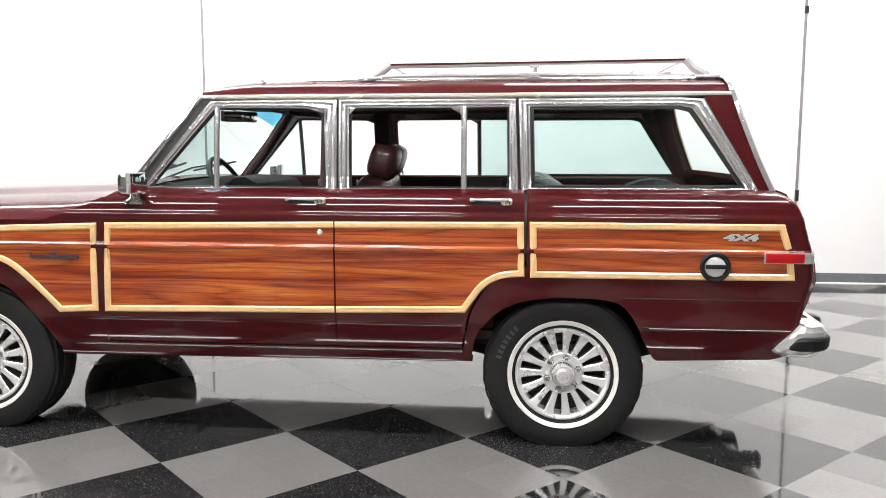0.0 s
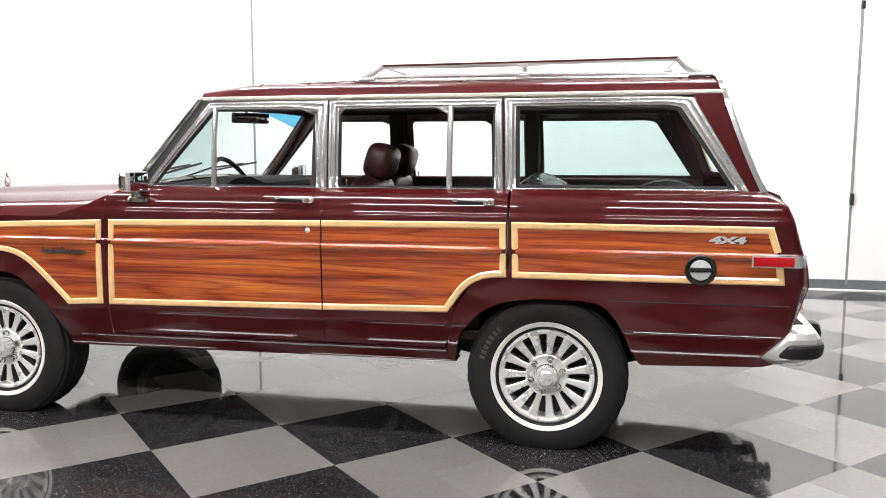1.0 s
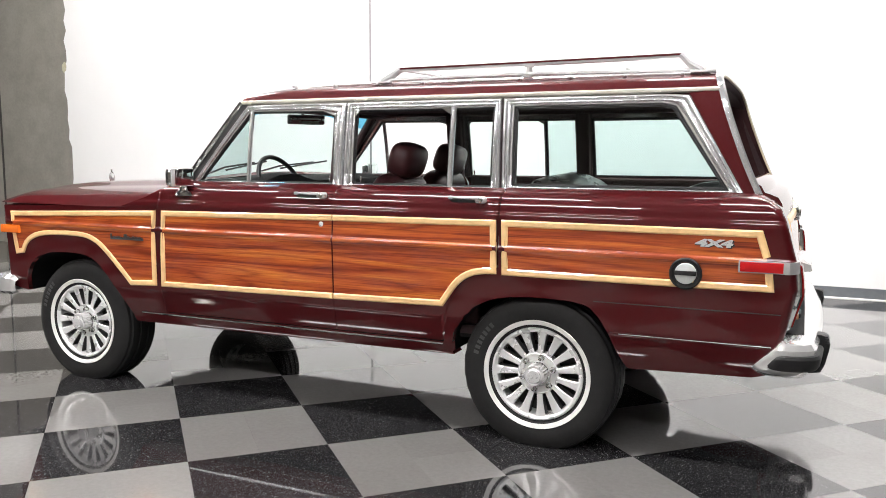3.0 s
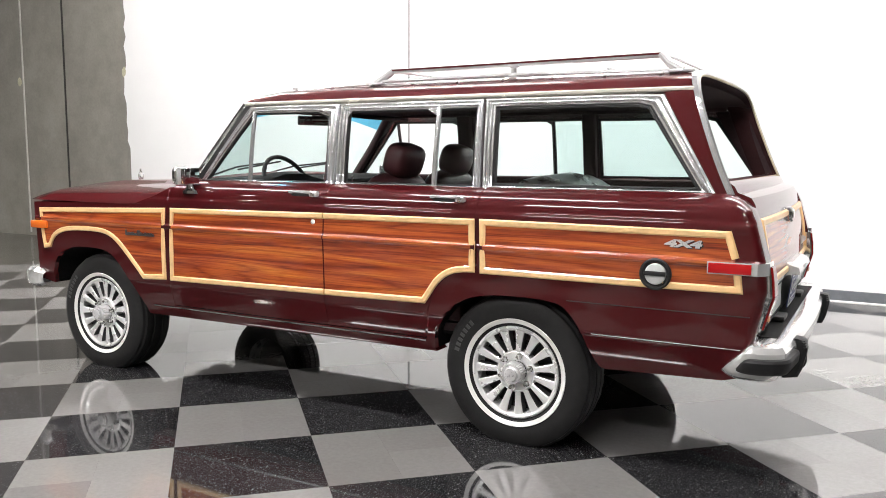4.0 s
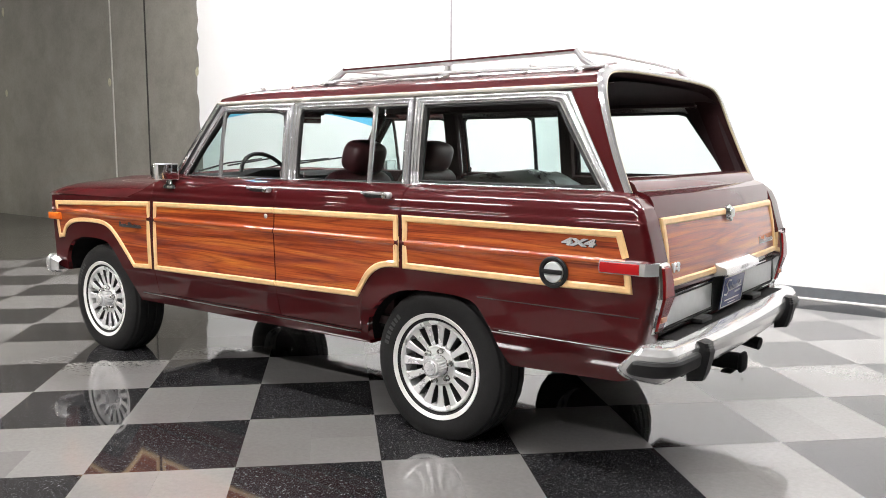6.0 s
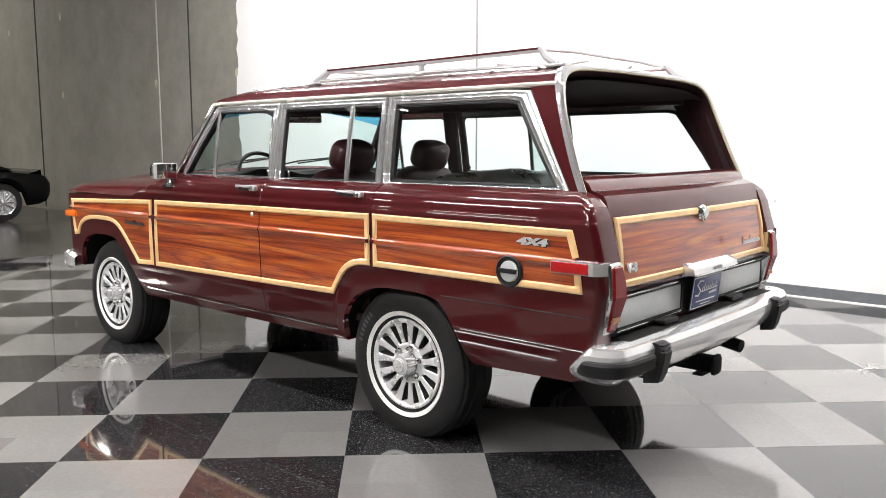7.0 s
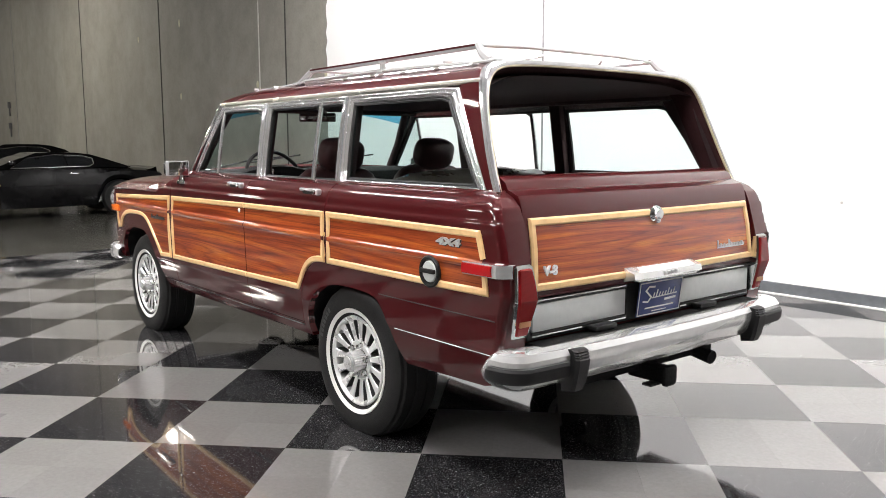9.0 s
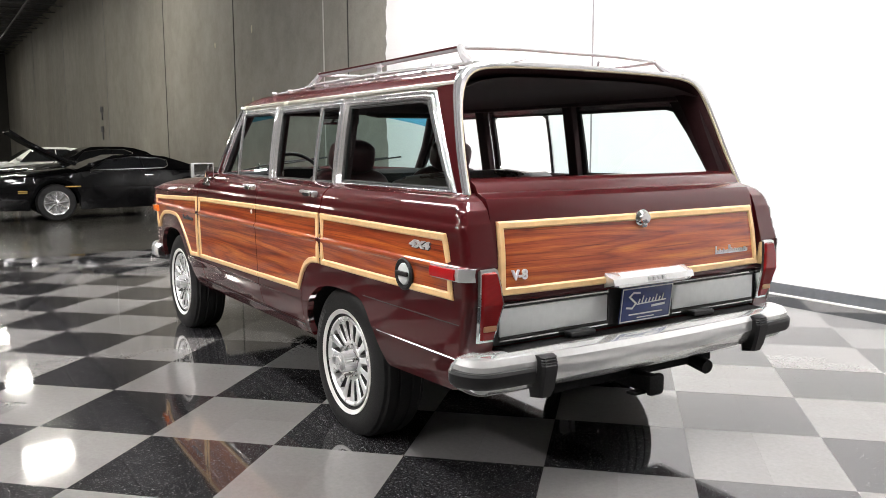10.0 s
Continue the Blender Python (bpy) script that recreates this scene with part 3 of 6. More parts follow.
# strip lamps over the showroom and lamps in the hall behind
def strip_lamp(x, y, z, along, mat, lab, size=(2.4, 0.22)):
    lamp = empty("strip_lamp")
    lx, ly = (size[0], size[1]) if along == "x" else (size[1], size[0])
    boxed("housing", (0, 0, 0.05), (lx, ly, 0.08), "housing", lamp, bev=0.012)
    boxed("diffuser", (0, 0, -0.004), (lx - 0.06, ly - 0.04, 0.03), mat, lamp, "glowing white diffuser", bev=0.008)
    for k in (-0.35, 0.35):
        bm = bmesh.new()
        px, py = (lx * k, 0) if along == "x" else (0, ly * k)
        tube(bm, [(px, py, 0.09), (px, py, 8.0 - z)], 0.006, 6)
        part("hanger", bm, "steel", lamp)
    lamp.location = (x, y, z)
    return tagged(lamp, lab, "ceiling lamp", "strip lamps")


for y, xs, w in ((-7.6, (-5.6, -2.0, 1.6), 0.28), (-2.25, (-5.6, -2.0, 1.6), 0.21), (1.5, (-6.0, -2.6, 0.8, 3.3), 0.23)):
    for x in xs:
        strip_lamp(x, y, 5.35, "x", "lamp_white", "long white strip lamp hanging over the showroom", (2.4, w))
for x, w, d in ((-20.2, 1.15, 0.8), (-28.2, 0.8, 0.34), (-36.4, 0.6, 0.24), (-44.6, 0.6, 0.24), (-53.0, 0.6, 0.24)):
    strip_lamp(x, -0.25, 6.95, "y", "lamp_hall", "bright hall lamp under the dark roof", (w, d))
    strip_lamp(x, -8.5, 6.95, "y", "lamp_hall", "bright hall lamp under the dark roof", (1.15, 0.8))
strip_lamp(-12.5, -12.0, 6.95, "y", "lamp_hall", "bright hall lamp under the dark roof", (0.6, 0.24))

# joists and pipes under the roof
for i in range(24):
    bm = bmesh.new()
    x = -13.0 - 2.05 * i
    box(bm, (x, -10.2, 7.94), (0.10, 27.6, 0.05))
    box(bm, (x, -10.2, 7.55), (0.08, 27.6, 0.04))
    for k in range(26):
        y = -23.0 + k * 1.0
        tube(bm, [(x, y, 7.56), (x, y + 0.5, 7.92), (x, y + 1.0, 7.56)], 0.014, 5)
    tagged(part("roof_joist", bm, "steel", None), "dark open-web steel joist under the roof deck", "joist", "roof joists", "structure")
for y, z, r in ((1.6, 7.40, 0.05), (-1.4, 7.35, 0.07)):
    bm = bmesh.new()
    tube(bm, [(-12.0, y, z), (-61.5, y, z)], r, 8)
    tagged(part("ceiling_pipe", bm, "steel", None), "dark pipe hung along under the roof", "pipe", "ceiling pipes", "structure")

# ---------------------------------------------------------------- the burgundy estate car
RAKE[0] = 0.001
car = empty("estate_car")
tagged(car, "burgundy estate car with wood-grain sides, parked on the checkered floor", "car")

car.matrix_basis = Matrix.Translation((0.006, -0.041, 0.0)) @ Matrix.Rotation(0.0166, 4, "Z") @ Matrix.Scale(0.988, 4)

SIDE = [(0.36, 0.832), (0.40, 0.858), (0.45, 0.878), (0.51, 0.893), (0.562, 0.9035), (0.578, 0.9085), (0.594, 0.9090), (0.70, 0.9125), (0.80, 0.916), (0.895, 0.920),
        (0.905, 0.926), (0.915, 0.926), (0.927, 0.917), (1.02, 0.912), (1.045, 0.914), (1.06, 0.912), (1.075, 0.905), (1.10, 0.900), (1.12, 0.893), (1.135, 0.884), (1.150, 0.869), (1.162, 0.851), (1.172, 0.829), (1.178, 0.812)]
SIDE_AT = smooth_table(SIDE)
FLAT_AT = smooth_table([q for q in SIDE if not 0.89 < q[0] < 0.93])
LEVELS = sorted({round(0.36 + 0.0125 * i, 4) for i in range(67)} | {z for z, _ in SIDE} | {0.5715, 0.584, 0.90, 0.91, 0.921, 1.0525, 1.0675, 1.128, 1.1425, 1.156, 1.167})
REAR = [(0.41, 0.93), (0.47, 0.99), (0.62, 1.020), (0.80, 1.056), (0.92, 1.046), (1.07, 1.004), (1.12, 0.982), (1.15, 0.950), (1.165, 0.922), (1.178, 0.892)]
RND = 0.03


def half(x, z, table=SIDE_AT):
    w = table(z)
    if x < -2.2:
        w -= 0.020 * ((-2.2 - x) / 1.15) ** 2
    if x > 0.3:
        w -= 0.004 * ((x - 0.3) / 0.75) ** 2
    r = lerp_table(REAR, z)
    d = x - (r - RND)
    if d > 0:
        d = min(d, RND)
        w -= RND - math.sqrt(max(0.0, RND * RND - d * d))
    return w


def side(s):
    return lambda x, z, lift=0.0: (x, s * (half(x, z) + lift), z)


def bridged(s):
    """The body side without its pressed ridge."""
    return lambda x, z, lift=0.0: (x, s * (half(x, z, FLAT_AT) + lift), z)


def cabin_half(x, z):
    """Half width of the cabin above the belt, drawn in a little at its ends."""
    w = 0.803 - 0.165 * (z - 1.18) + 0.006 * math.sin((z - 1.18) * 7.5)
    if x > 0.2:
        w -= 0.007 * ((x - 0.2) / 0.7) ** 2
    if x < -1.2:
        w -= 0.014 * ((-1.2 - x) / 0.8) ** 2
    return w


def green(s):
    """The leaning plane of the side windows."""
    return lambda x, z, lift=0.0: (x, s * (cabin_half(x, z) + lift), z)


def curved(pts, n=4):
    """A smooth curve through the points."""
    P = [Vector(p) for p in pts]
    P = [P[0] * 2 - P[1]] + P + [P[-1] * 2 - P[-2]]
    out = []
    for a, b, c, d in zip(P, P[1:], P[2:], P[3:]):
        for k in range(n):
            t = k / n
            q = 0.5 * ((2 * b) + (c - a) * t + (2 * a - 5 * b + 4 * c - d) * t * t + (3 * b - a - 3 * c + d) * t ** 3)
            out.append((q.x, q.y))
    return out + [tuple(P[-2])]


ARCH_R = curved([(-0.43, 0.40), (-0.415, 0.495), (-0.385, 0.550), (-0.345, 0.595), (-0.308, 0.630), (-0.25, 0.662), (-0.183, 0.684), (-0.09, 0.697), (0.0, 0.70), (0.12, 0.698), (0.213, 0.684), (0.255, 0.655), (0.29, 0.612), (0.32, 0.56), (0.343, 0.505), (0.388, 0.425), (0.41, 0.412)], 2)
ARCH_F = curved([(-3.225, 0.50), (-3.21, 0.58), (-3.175, 0.655), (-3.11, 0.712), (-3.02, 0.742), (-2.9, 0.752), (-2.76, 0.750), (-2.67, 0.733), (-2.595, 0.685), (-2.50, 0.58), (-2.42, 0.46), (-2.395, 0.40)], 3)
BELT = 1.178

P_FENDER = [(-3.355, 0.52), (-3.225, 0.50)] + ARCH_F[1:] + [(-2.155, 0.40), (-2.155, 1.135), (-2.25, 1.09), (-2.42, 1.035), (-3.375, 1.015)]
P_FDOOR = [(-2.148, 0.455), (-1.054, 0.455), (-1.054, BELT), (-2.03, BELT), (-2.10, 1.16), (-2.148, 1.13)]
P_RDOOR = [(-1.046, 0.455), (-0.475, 0.455), (-0.447, 0.60), (-0.43, 0.65), (-0.368, 0.752), (-0.285, 0.806), (-0.195, 0.832), (-0.195, BELT), (-1.046, BELT)]
P_QUART = [(-0.182, BELT), (-0.182, 0.824), (-0.28, 0.797), (-0.36, 0.744), (-0.42, 0.648), (-0.438, 0.60), (-0.466, 0.45), (-0.466, 0.40)] + ARCH_R + [(0.90, 0.430), (0.955, 0.445)] + [(r, z) for z, r in REAR[1:]]

T_FENDER = [(-3.300, 0.966), (-2.185, 1.003), (-2.195, 0.617), (-2.365, 0.608)] + curved([(-2.40, 0.645), (-2.48, 0.725), (-2.55, 0.79), (-2.61, 0.832), (-2.68, 0.858), (-2.76, 0.867), (-2.88, 0.868), (-2.98, 0.864), (-3.07, 0.853), (-3.14, 0.830), (-3.19, 0.795), (-3.222, 0.745)], 2) + [(-3.270, 0.738), (-3.288, 0.85)]
T_FDOOR = [(-1.054, 1.018), (-2.115, 1.005), (-2.132, 0.616), (-1.054, 0.630)]
T_RDOOR = [(-1.046, 0.630), (-0.465, 0.640)] + curved([(-0.43, 0.69), (-0.395, 0.737), (-0.355, 0.772), (-0.305, 0.796), (-0.25, 0.806)], 2) + [(-0.207, 0.808), (-0.212, 1.024), (-1.046, 1.018)]
T_QUART_A = [(0.938, 0.93), (0.908, 1.022), (-0.157, 1.025), (-0.152, 0.806), (0.60, 0.806)]
T_QUART_B = [(0.66, 0.806), (0.955, 0.808), (0.948, 0.868)]
Q_POLY = [(-0.157, 1.025), (-0.152, 0.806), (0.955, 0.808), (0.938, 0.93), (0.908, 1.022)]


def window_glass(name, poly, s, mat, parent, lift=-0.006):
    bm = bmesh.new()
    sheet(bm, poly, green(s), 0.08, lift)
    return part(name, bm, mat, parent, shadow=False)


def door_handle(parent, s, x, z=1.125):
    # hollow's shade as a black patch, lever above it, button housing at its end
    bm = bmesh.new()
    rows = []
    for i in range(17):
        t = -1 + i / 8
        u = x - 0.022 + 0.080 * t
        h = 0.013 * max(0.0, 1 - t ** 4) ** 0.5
        rows.append([(u, s * (half(u, z + k * h) + 0.0020 * (1 - k * k) + 0.0006), z - 0.002 + k * h) for k in (-1, -0.5, 0, 0.5, 1)])
    grid(bm, rows)
    part("handle_hollow", bm, "under", parent, "near-black patch painting the shade under the handle")
    bm = bmesh.new()
    rows = []
    for i in range(13):
        t = i / 12
        u = x - 0.098 + 0.150 * t
        h = 0.0050 + 0.0030 * math.sin(math.pi * min(1.0, t * 1.1) * 0.5)
        y = half(u, z) + 0.012 + 0.016 * math.sin(math.pi * t * 0.5)
        rows.append([(u, s * (y + 0.007 * math.cos(a)), z + 0.010 + h * math.sin(a)) for a in (6.2831853 * k / 10 for k in range(11))])
    grid(bm, rows)
    for r in (rows[0], rows[-1]):
        bm.faces.new([bm.verts.new(p) for p in r[:-1]])
    y = half(x, z)
    box(bm, (x - 0.092, s * (y + 0.006), z + 0.008), (0.022, 0.024, 0.016), 0.005)
    lever = part("door_handle", bm, "rackmetal", parent, "chrome pull handle with push button")
    bm = bmesh.new()
    box(bm, (x + 0.060, s * (y + 0.013), z + 0.001), (0.052, 0.034, 0.032), 0.011, seg=3)
    part("button_housing", bm, "rackmetal", lever)
    bm = bmesh.new()
    lathe(bm, [(0.0115, 0.0), (0.0115, 0.008), (0.008, 0.012), (0.001, 0.012)], 16, caps=False)
    for v in bm.verts:
        v.co = Vector((x + 0.064 + v.co.x, s * (y + 0.029 + v.co.y), z + v.co.z))
    part("push_button", bm, "chrome", lever, "round chrome push button")


def lock_dot(parent, s, x, z):
    bm = bmesh.new()
    lathe(bm, [(0.013, 0.0), (0.013, 0.004), (0.009, 0.007), (0.002, 0.007)], 14)
    for v in bm.verts:
        v.co = Vector((x + v.co.x, s * (half(x, z) + v.co.y), z + v.co.z))
    part("key_lock", bm, "alloy", parent, "small round chrome key lock")


def lock_knob(parent, s, x):
    bm = bmesh.new()
    lathe(bm, [(0.004, 0), (0.004, 0.03), (0.006, 0.034), (0.006, 0.045), (0.003, 0.048)], 8, axis="Z")
    for v in bm.verts:
        v.co += Vector((x, s * 0.772, 1.17))
    part("lock_knob", bm, "chrome", parent, "chrome lock knob")


for s in (-1, 1):
    g, gg = side(s), green(s)
    inw = (0, -s, 0)
    # front wing
    fender = true_normals(part("front_wing", skin(P_FENDER, g, LEVELS, 0.03, 0.03, inw), "paint", car), g, s)
    bm = bmesh.new()
    strip(bm, T_FENDER, bridged(s), 0.030, 0.0095, True)
    part("wood_trim", bm, "maple", fender, "pale maple moulding")
    true_normals(part("wood_panel", skin(T_FENDER, lambda x, z: g(x, z, 0.0018), LEVELS, 0.03, 0), "wood", fender, "reddish walnut-grain panel"), g, s)
    # script emblem, as plain slanted bars
    bm = bmesh.new()
    xx = -2.49
    rg = random.Random(3)
    while xx < -2.26:
        hh = 0.028 if xx in (-2.49,) or abs(xx + 2.385) < 0.012 else rg.uniform(0.010, 0.018)
        y = half(xx, 0.86)
        box(bm, (xx, s * (y + 0.006), 0.852 + hh / 2), (0.006, 0.008, hh), 0.0)
        xx += 0.0125
    y = half(-2.37, 0.86)
    box(bm, (-2.375, s * (y + 0.006), 0.852), (0.235, 0.007, 0.006))
    part("emblem", bm, "script", fender, "small chrome script emblem as bars")
    # front marker lamp
    bm = bmesh.new()
    y = half(-3.30, 0.87)
    box(bm, (-3.308, s * (y + 0.004), 0.874), (0.155, 0.034, 0.050), 0.009)
    part("marker_lamp", bm, "amber", fender, "amber side marker lamp")
    # doors
    fdoor = true_normals(part("front_door", skin(P_FDOOR, g, LEVELS, 0.05, 0.03, inw), "paint", car), g, s)
    true_normals(part("wood_panel", skin([(-2.132, 0.616), (-1.054, 0.630), (-1.054, 1.018), (-2.115, 1.005)], lambda x, z: g(x, z, 0.0018), LEVELS, 0.05, 0), "wood", fdoor, "reddish walnut-grain panel"), g, s)
    bm = bmesh.new()
    strip(bm, T_FDOOR, bridged(s), 0.030, 0.0095)
    part("wood_trim", bm, "maple", fdoor, "pale maple moulding")
    bm = bmesh.new()
    ring_plate(bm, [(-2.000, 1.172), (-1.672, 1.582), (-1.30, 1.586), (-1.066, 1.586), (-1.060, 1.172)], [(-1.962, 1.180), (-1.648, 1.548), (-1.20, 1.545), (-1.126, 1.52), (-1.108, 1.180)], gg, 0.014)
    part("window_frame", bm, "satin", fdoor, "bright aluminium window frame", sharp=62)
    bm = bmesh.new()
    ring_plate(bm, [(-1.962, 1.180), (-1.648, 1.548), (-1.20, 1.545), (-1.126, 1.52), (-1.108, 1.180)], [(-1.945, 1.187), (-1.640, 1.538), (-1.20, 1.536), (-1.136, 1.512), (-1.118, 1.187)], lambda x, z, l=0.0: gg(x, z, l - 0.006), 0.006)
    part("window_channel", bm, "seal", fdoor, "black window channel")
    bm = bmesh.new()
    sheet(bm, [(-2.056, 1.172), (-1.995, 1.172), (-1.668, 1.583), (-1.713, 1.600)], gg, 0.05, -0.004)
    part("pillar_seal", bm, "seal", car, "black seal beside the windscreen trim")
    bm = bmesh.new()
    strip(bm, [(-1.630, 1.176), (-1.638, 1.55)], gg, 0.024, 0.012)
    part("vent_bar", bm, "satin", fdoor, "bright quarter-light bar")
    window_glass("vent_glass", [(-1.957, 1.182), (-1.632, 1.182), (-1.640, 1.545)], s, "glass", fdoor)
    door_handle(fdoor, s, -1.175)
    lock_dot(fdoor, s, -1.115, 0.985)
    lock_knob(fdoor, s, -1.15)
    bm = bmesh.new()
    box(bm, (-1.52, s * 0.765, 0.825), (0.92, 0.05, 0.72), 0.015)
    box(bm, (-1.45, s * 0.72, 0.90), (0.5, 0.07, 0.06), 0.02)
    part("door_card", bm, "maroon_plastic", fdoor, "dark maroon inner door panel")
    rdoor = true_normals(part("rear_door", skin(P_RDOOR, g, LEVELS, 0.03, 0.03, inw), "paint", car), g, s)
    true_normals(part("wood_panel", skin(T_RDOOR, lambda x, z: g(x, z, 0.0018), LEVELS, 0.03, 0), "wood", rdoor, "reddish walnut-grain panel"), g, s)
    bm = bmesh.new()
    strip(bm, T_RDOOR, bridged(s), 0.030, 0.0095)
    part("wood_trim", bm, "maple", rdoor, "pale maple moulding")
    bm = bmesh.new()
    ring_plate(bm, [(-1.050, 1.172), (-1.058, 1.586), (-0.60, 1.587), (-0.240, 1.587), (-0.224, 1.172)], [(-1.001, 1.180), (-1.008, 1.545), (-0.60, 1.546), (-0.269, 1.548), (-0.263, 1.180)], gg, 0.014)
    part("window_frame", bm, "satin", rdoor, "bright aluminium window frame", sharp=62)
    bm = bmesh.new()
    ring_plate(bm, [(-1.001, 1.180), (-1.008, 1.545), (-0.60, 1.546), (-0.269, 1.548), (-0.263, 1.180)], [(-0.991, 1.187), (-0.998, 1.536), (-0.60, 1.537), (-0.279, 1.538), (-0.273, 1.187)], lambda x, z, l=0.0: gg(x, z, l - 0.006), 0.006)
    part("window_channel", bm, "seal", rdoor, "black window channel")
    bm = bmesh.new()
    strip(bm, [(-0.472, 1.176), (-0.474, 1.552)], gg, 0.026, 0.012)
    part("glass_bar", bm, "satin", rdoor, "bright upright window bar")
    window_glass("fixed_glass", [(-0.472, 1.182), (-0.265, 1.182), (-0.270, 1.55), (-0.474, 1.55)], s, "glass", rdoor)
    door_handle(rdoor, s, -0.335)
    lock_knob(rdoor, s, -0.97)
    bm = bmesh.new()
    box(bm, (-0.66, s * 0.765, 0.855), (0.66, 0.05, 0.66), 0.015)
    part("door_card", bm, "maroon_plastic", rdoor, "dark maroon inner door panel")
    # corner plates where the window frames meet the roof
    for xa, xb in ((-1.175, -1.118), (-0.545, -0.486), (-0.975, -1.005)):
        bm = bmesh.new()
        sheet(bm, [(xa, 1.55), (xb, 1.55), (xb, 1.515)], gg, 0.05, 0.004)
        part("corner_plate", bm, "chrome", fdoor if xa < -1.1 else rdoor, "small chrome corner plate")
    # rear quarter
    quart = true_normals(part("rear_quarter", skin(P_QUART, g, LEVELS, 0.02, 0.035, inw), "paint", car), g, s)
    true_normals(part("wood_panel", skin(Q_POLY, lambda x, z: g(x, z, 0.0018), LEVELS, 0.04, 0), "wood", quart, "reddish walnut-grain panel"), g, s)
    for tr in (T_QUART_A, T_QUART_B):
        bm = bmesh.new()
        strip(bm, tr, bridged(s), 0.030, 0.0095)
        part("wood_trim", bm, "maple", quart, "pale maple moulding")
    bm = bmesh.new()
    ring_plate(bm, [(-0.212, 1.172), (-0.228, 1.587), (0.50, 1.589), (0.598, 1.582), (0.838, 1.172)], [(-0.166, 1.184), (-0.176, 1.550), (0.49, 1.552), (0.546, 1.540), (0.778, 1.184)], gg, 0.012)
    part("window_frame", bm, "satin", quart, "bright aluminium window frame", sharp=62)
    bm = bmesh.new()
    ring_plate(bm, [(-0.166, 1.184), (-0.176, 1.550), (0.49, 1.552), (0.546, 1.540), (0.778, 1.184)], [(-0.148, 1.198), (-0.158, 1.534), (0.48, 1.536), (0.532, 1.523), (0.750, 1.198)], lambda x, z, l=0.0: gg(x, z, l - 0.004), 0.006)
    part("rubber_seal", bm, "seal", quart, "black rubber window seal")
    window_glass("quarter_glass", [(-0.152, 1.194), (0.757, 1.194), (0.537, 1.530), (0.48, 1.541), (-0.163, 1.539)], s, "glass", quart)
    part("rear_pillar", skin([(0.595, 1.592), (0.726, 1.604), (0.756, 1.50), (0.787, 1.416), (0.820, 1.33), (0.855, 1.25), (0.890, 1.172), (0.836, 1.172)], lambda x, z: gg(x, z, 0.006), [1.172 + 0.432 * i / 8 for i in range(9)], 0.03, 0.03, inw), "paint", quart)
    # side marker lamp at the tail, chrome backed
    bm = bmesh.new()
    rows = []
    for i in range(13):
        x = 0.835 + 0.225 * i / 12
        zc = 0.892
        y0 = half(min(x, 1.018), zc) if x < 1.018 else half(1.018, zc) - 0.05 * ((x - 1.018) / 0.042) ** 2
        rows.append([(x, s * (y0 - 0.004), zc - 0.026), (x, s * (y0 + 0.010), zc - 0.024), (x, s * (y0 + 0.014), zc), (x, s * (y0 + 0.010), zc + 0.024), (x, s * (y0 - 0.004), zc + 0.026)])
    grid(bm, rows)
    vs = [bm.verts.new(p) for p in rows[0]]
    bm.faces.new(vs)
    mk = part("marker_lamp", bm, "bumper", quart, "chrome marker lamp surround")
    bm = bmesh.new()
    rows = []
    for i in range(9):
        x = 0.841 + 0.160 * i / 8
        zc, y0 = 0.892, half(x, 0.892)
        rows.append([(x, s * (y0 + 0.010), zc - 0.0205), (x, s * (y0 + 0.018), zc - 0.019), (x, s * (y0 + 0.021), zc), (x, s * (y0 + 0.018), zc + 0.019), (x, s * (y0 + 0.010), zc + 0.0205)])
    grid(bm, rows)
    for r in (rows[0], rows[-1]):
        bm.faces.new([bm.verts.new(p) for p in r])
    part("lens", bm, "bright_red", mk, "bright red lens")
    if s < 0:
        # filler cap in a black dish
        bm = bmesh.new()
        lathe(bm, [(0.064, -0.006), (0.066, 0.010), (0.060, 0.016), (0.050, 0.014), (0.046, 0.004), (0.002, 0.002)], 32, caps=False)
        for v in bm.verts:
            v.co = Vector((0.632 + v.co.x, s * (half(0.632, 0.85) + v.co.y), 0.85 + v.co.z))
        fc = part("fuel_filler", bm, "black", quart, "round black fuel filler surround")
        bm = bmesh.new()
        lathe(bm, [(0.044, 0.002), (0.044, 0.010), (0.040, 0.014), (0.002, 0.014)], 28, caps=False)
        for v in bm.verts:
            v.co = Vector((0.632 + v.co.x, s * (half(0.632, 0.85) + v.co.y), 0.85 + v.co.z))
        part("fuel_cap", bm, "silver", fc, "chrome fuel cap with a black bar")
        bm = bmesh.new()
        box(bm, (0.632, s * (half(0.632, 0.85) + 0.020), 0.853), (0.088, 0.014, 0.018), 0.003)
        part("cap_bar", bm, "black", fc, "black grip bar")
        yy = half(0.73, 0.978)
        text_part("badge_base", "4X4", 0.0405, "seal", quart, Matrix.Translation((0.738, -(yy + 0.001), 0.9735)) @ pose(0, 0, 0, 90, 0, 0), 0.002, "black edge of the badge", 0.12, 2.12)
        text_part("badge", "4X4", 0.0385, "badge", quart, Matrix.Translation((0.735, -(yy + 0.004), 0.977)) @ pose(0, 0, 0, 90, 0, 0), 0.004, "chrome 4X4 badge", 0.12, 2.14)
    # bright strips along the lower body
    bm = bmesh.new()
    strip(bm, [(-2.33, 0.437), (-0.47, 0.437)], g, 0.010, 0.005, bev=0.003)
    part("sill_strip", bm, "chrome", car, "thin bright strip along the sill")
    # highlight on the quarter's crease, drawn as a bright metal strip
    bm = bmesh.new()
    strip(bm, [(0.362, 0.568), (0.97, 0.568)], g, 0.004, 0.003, bev=0.001)
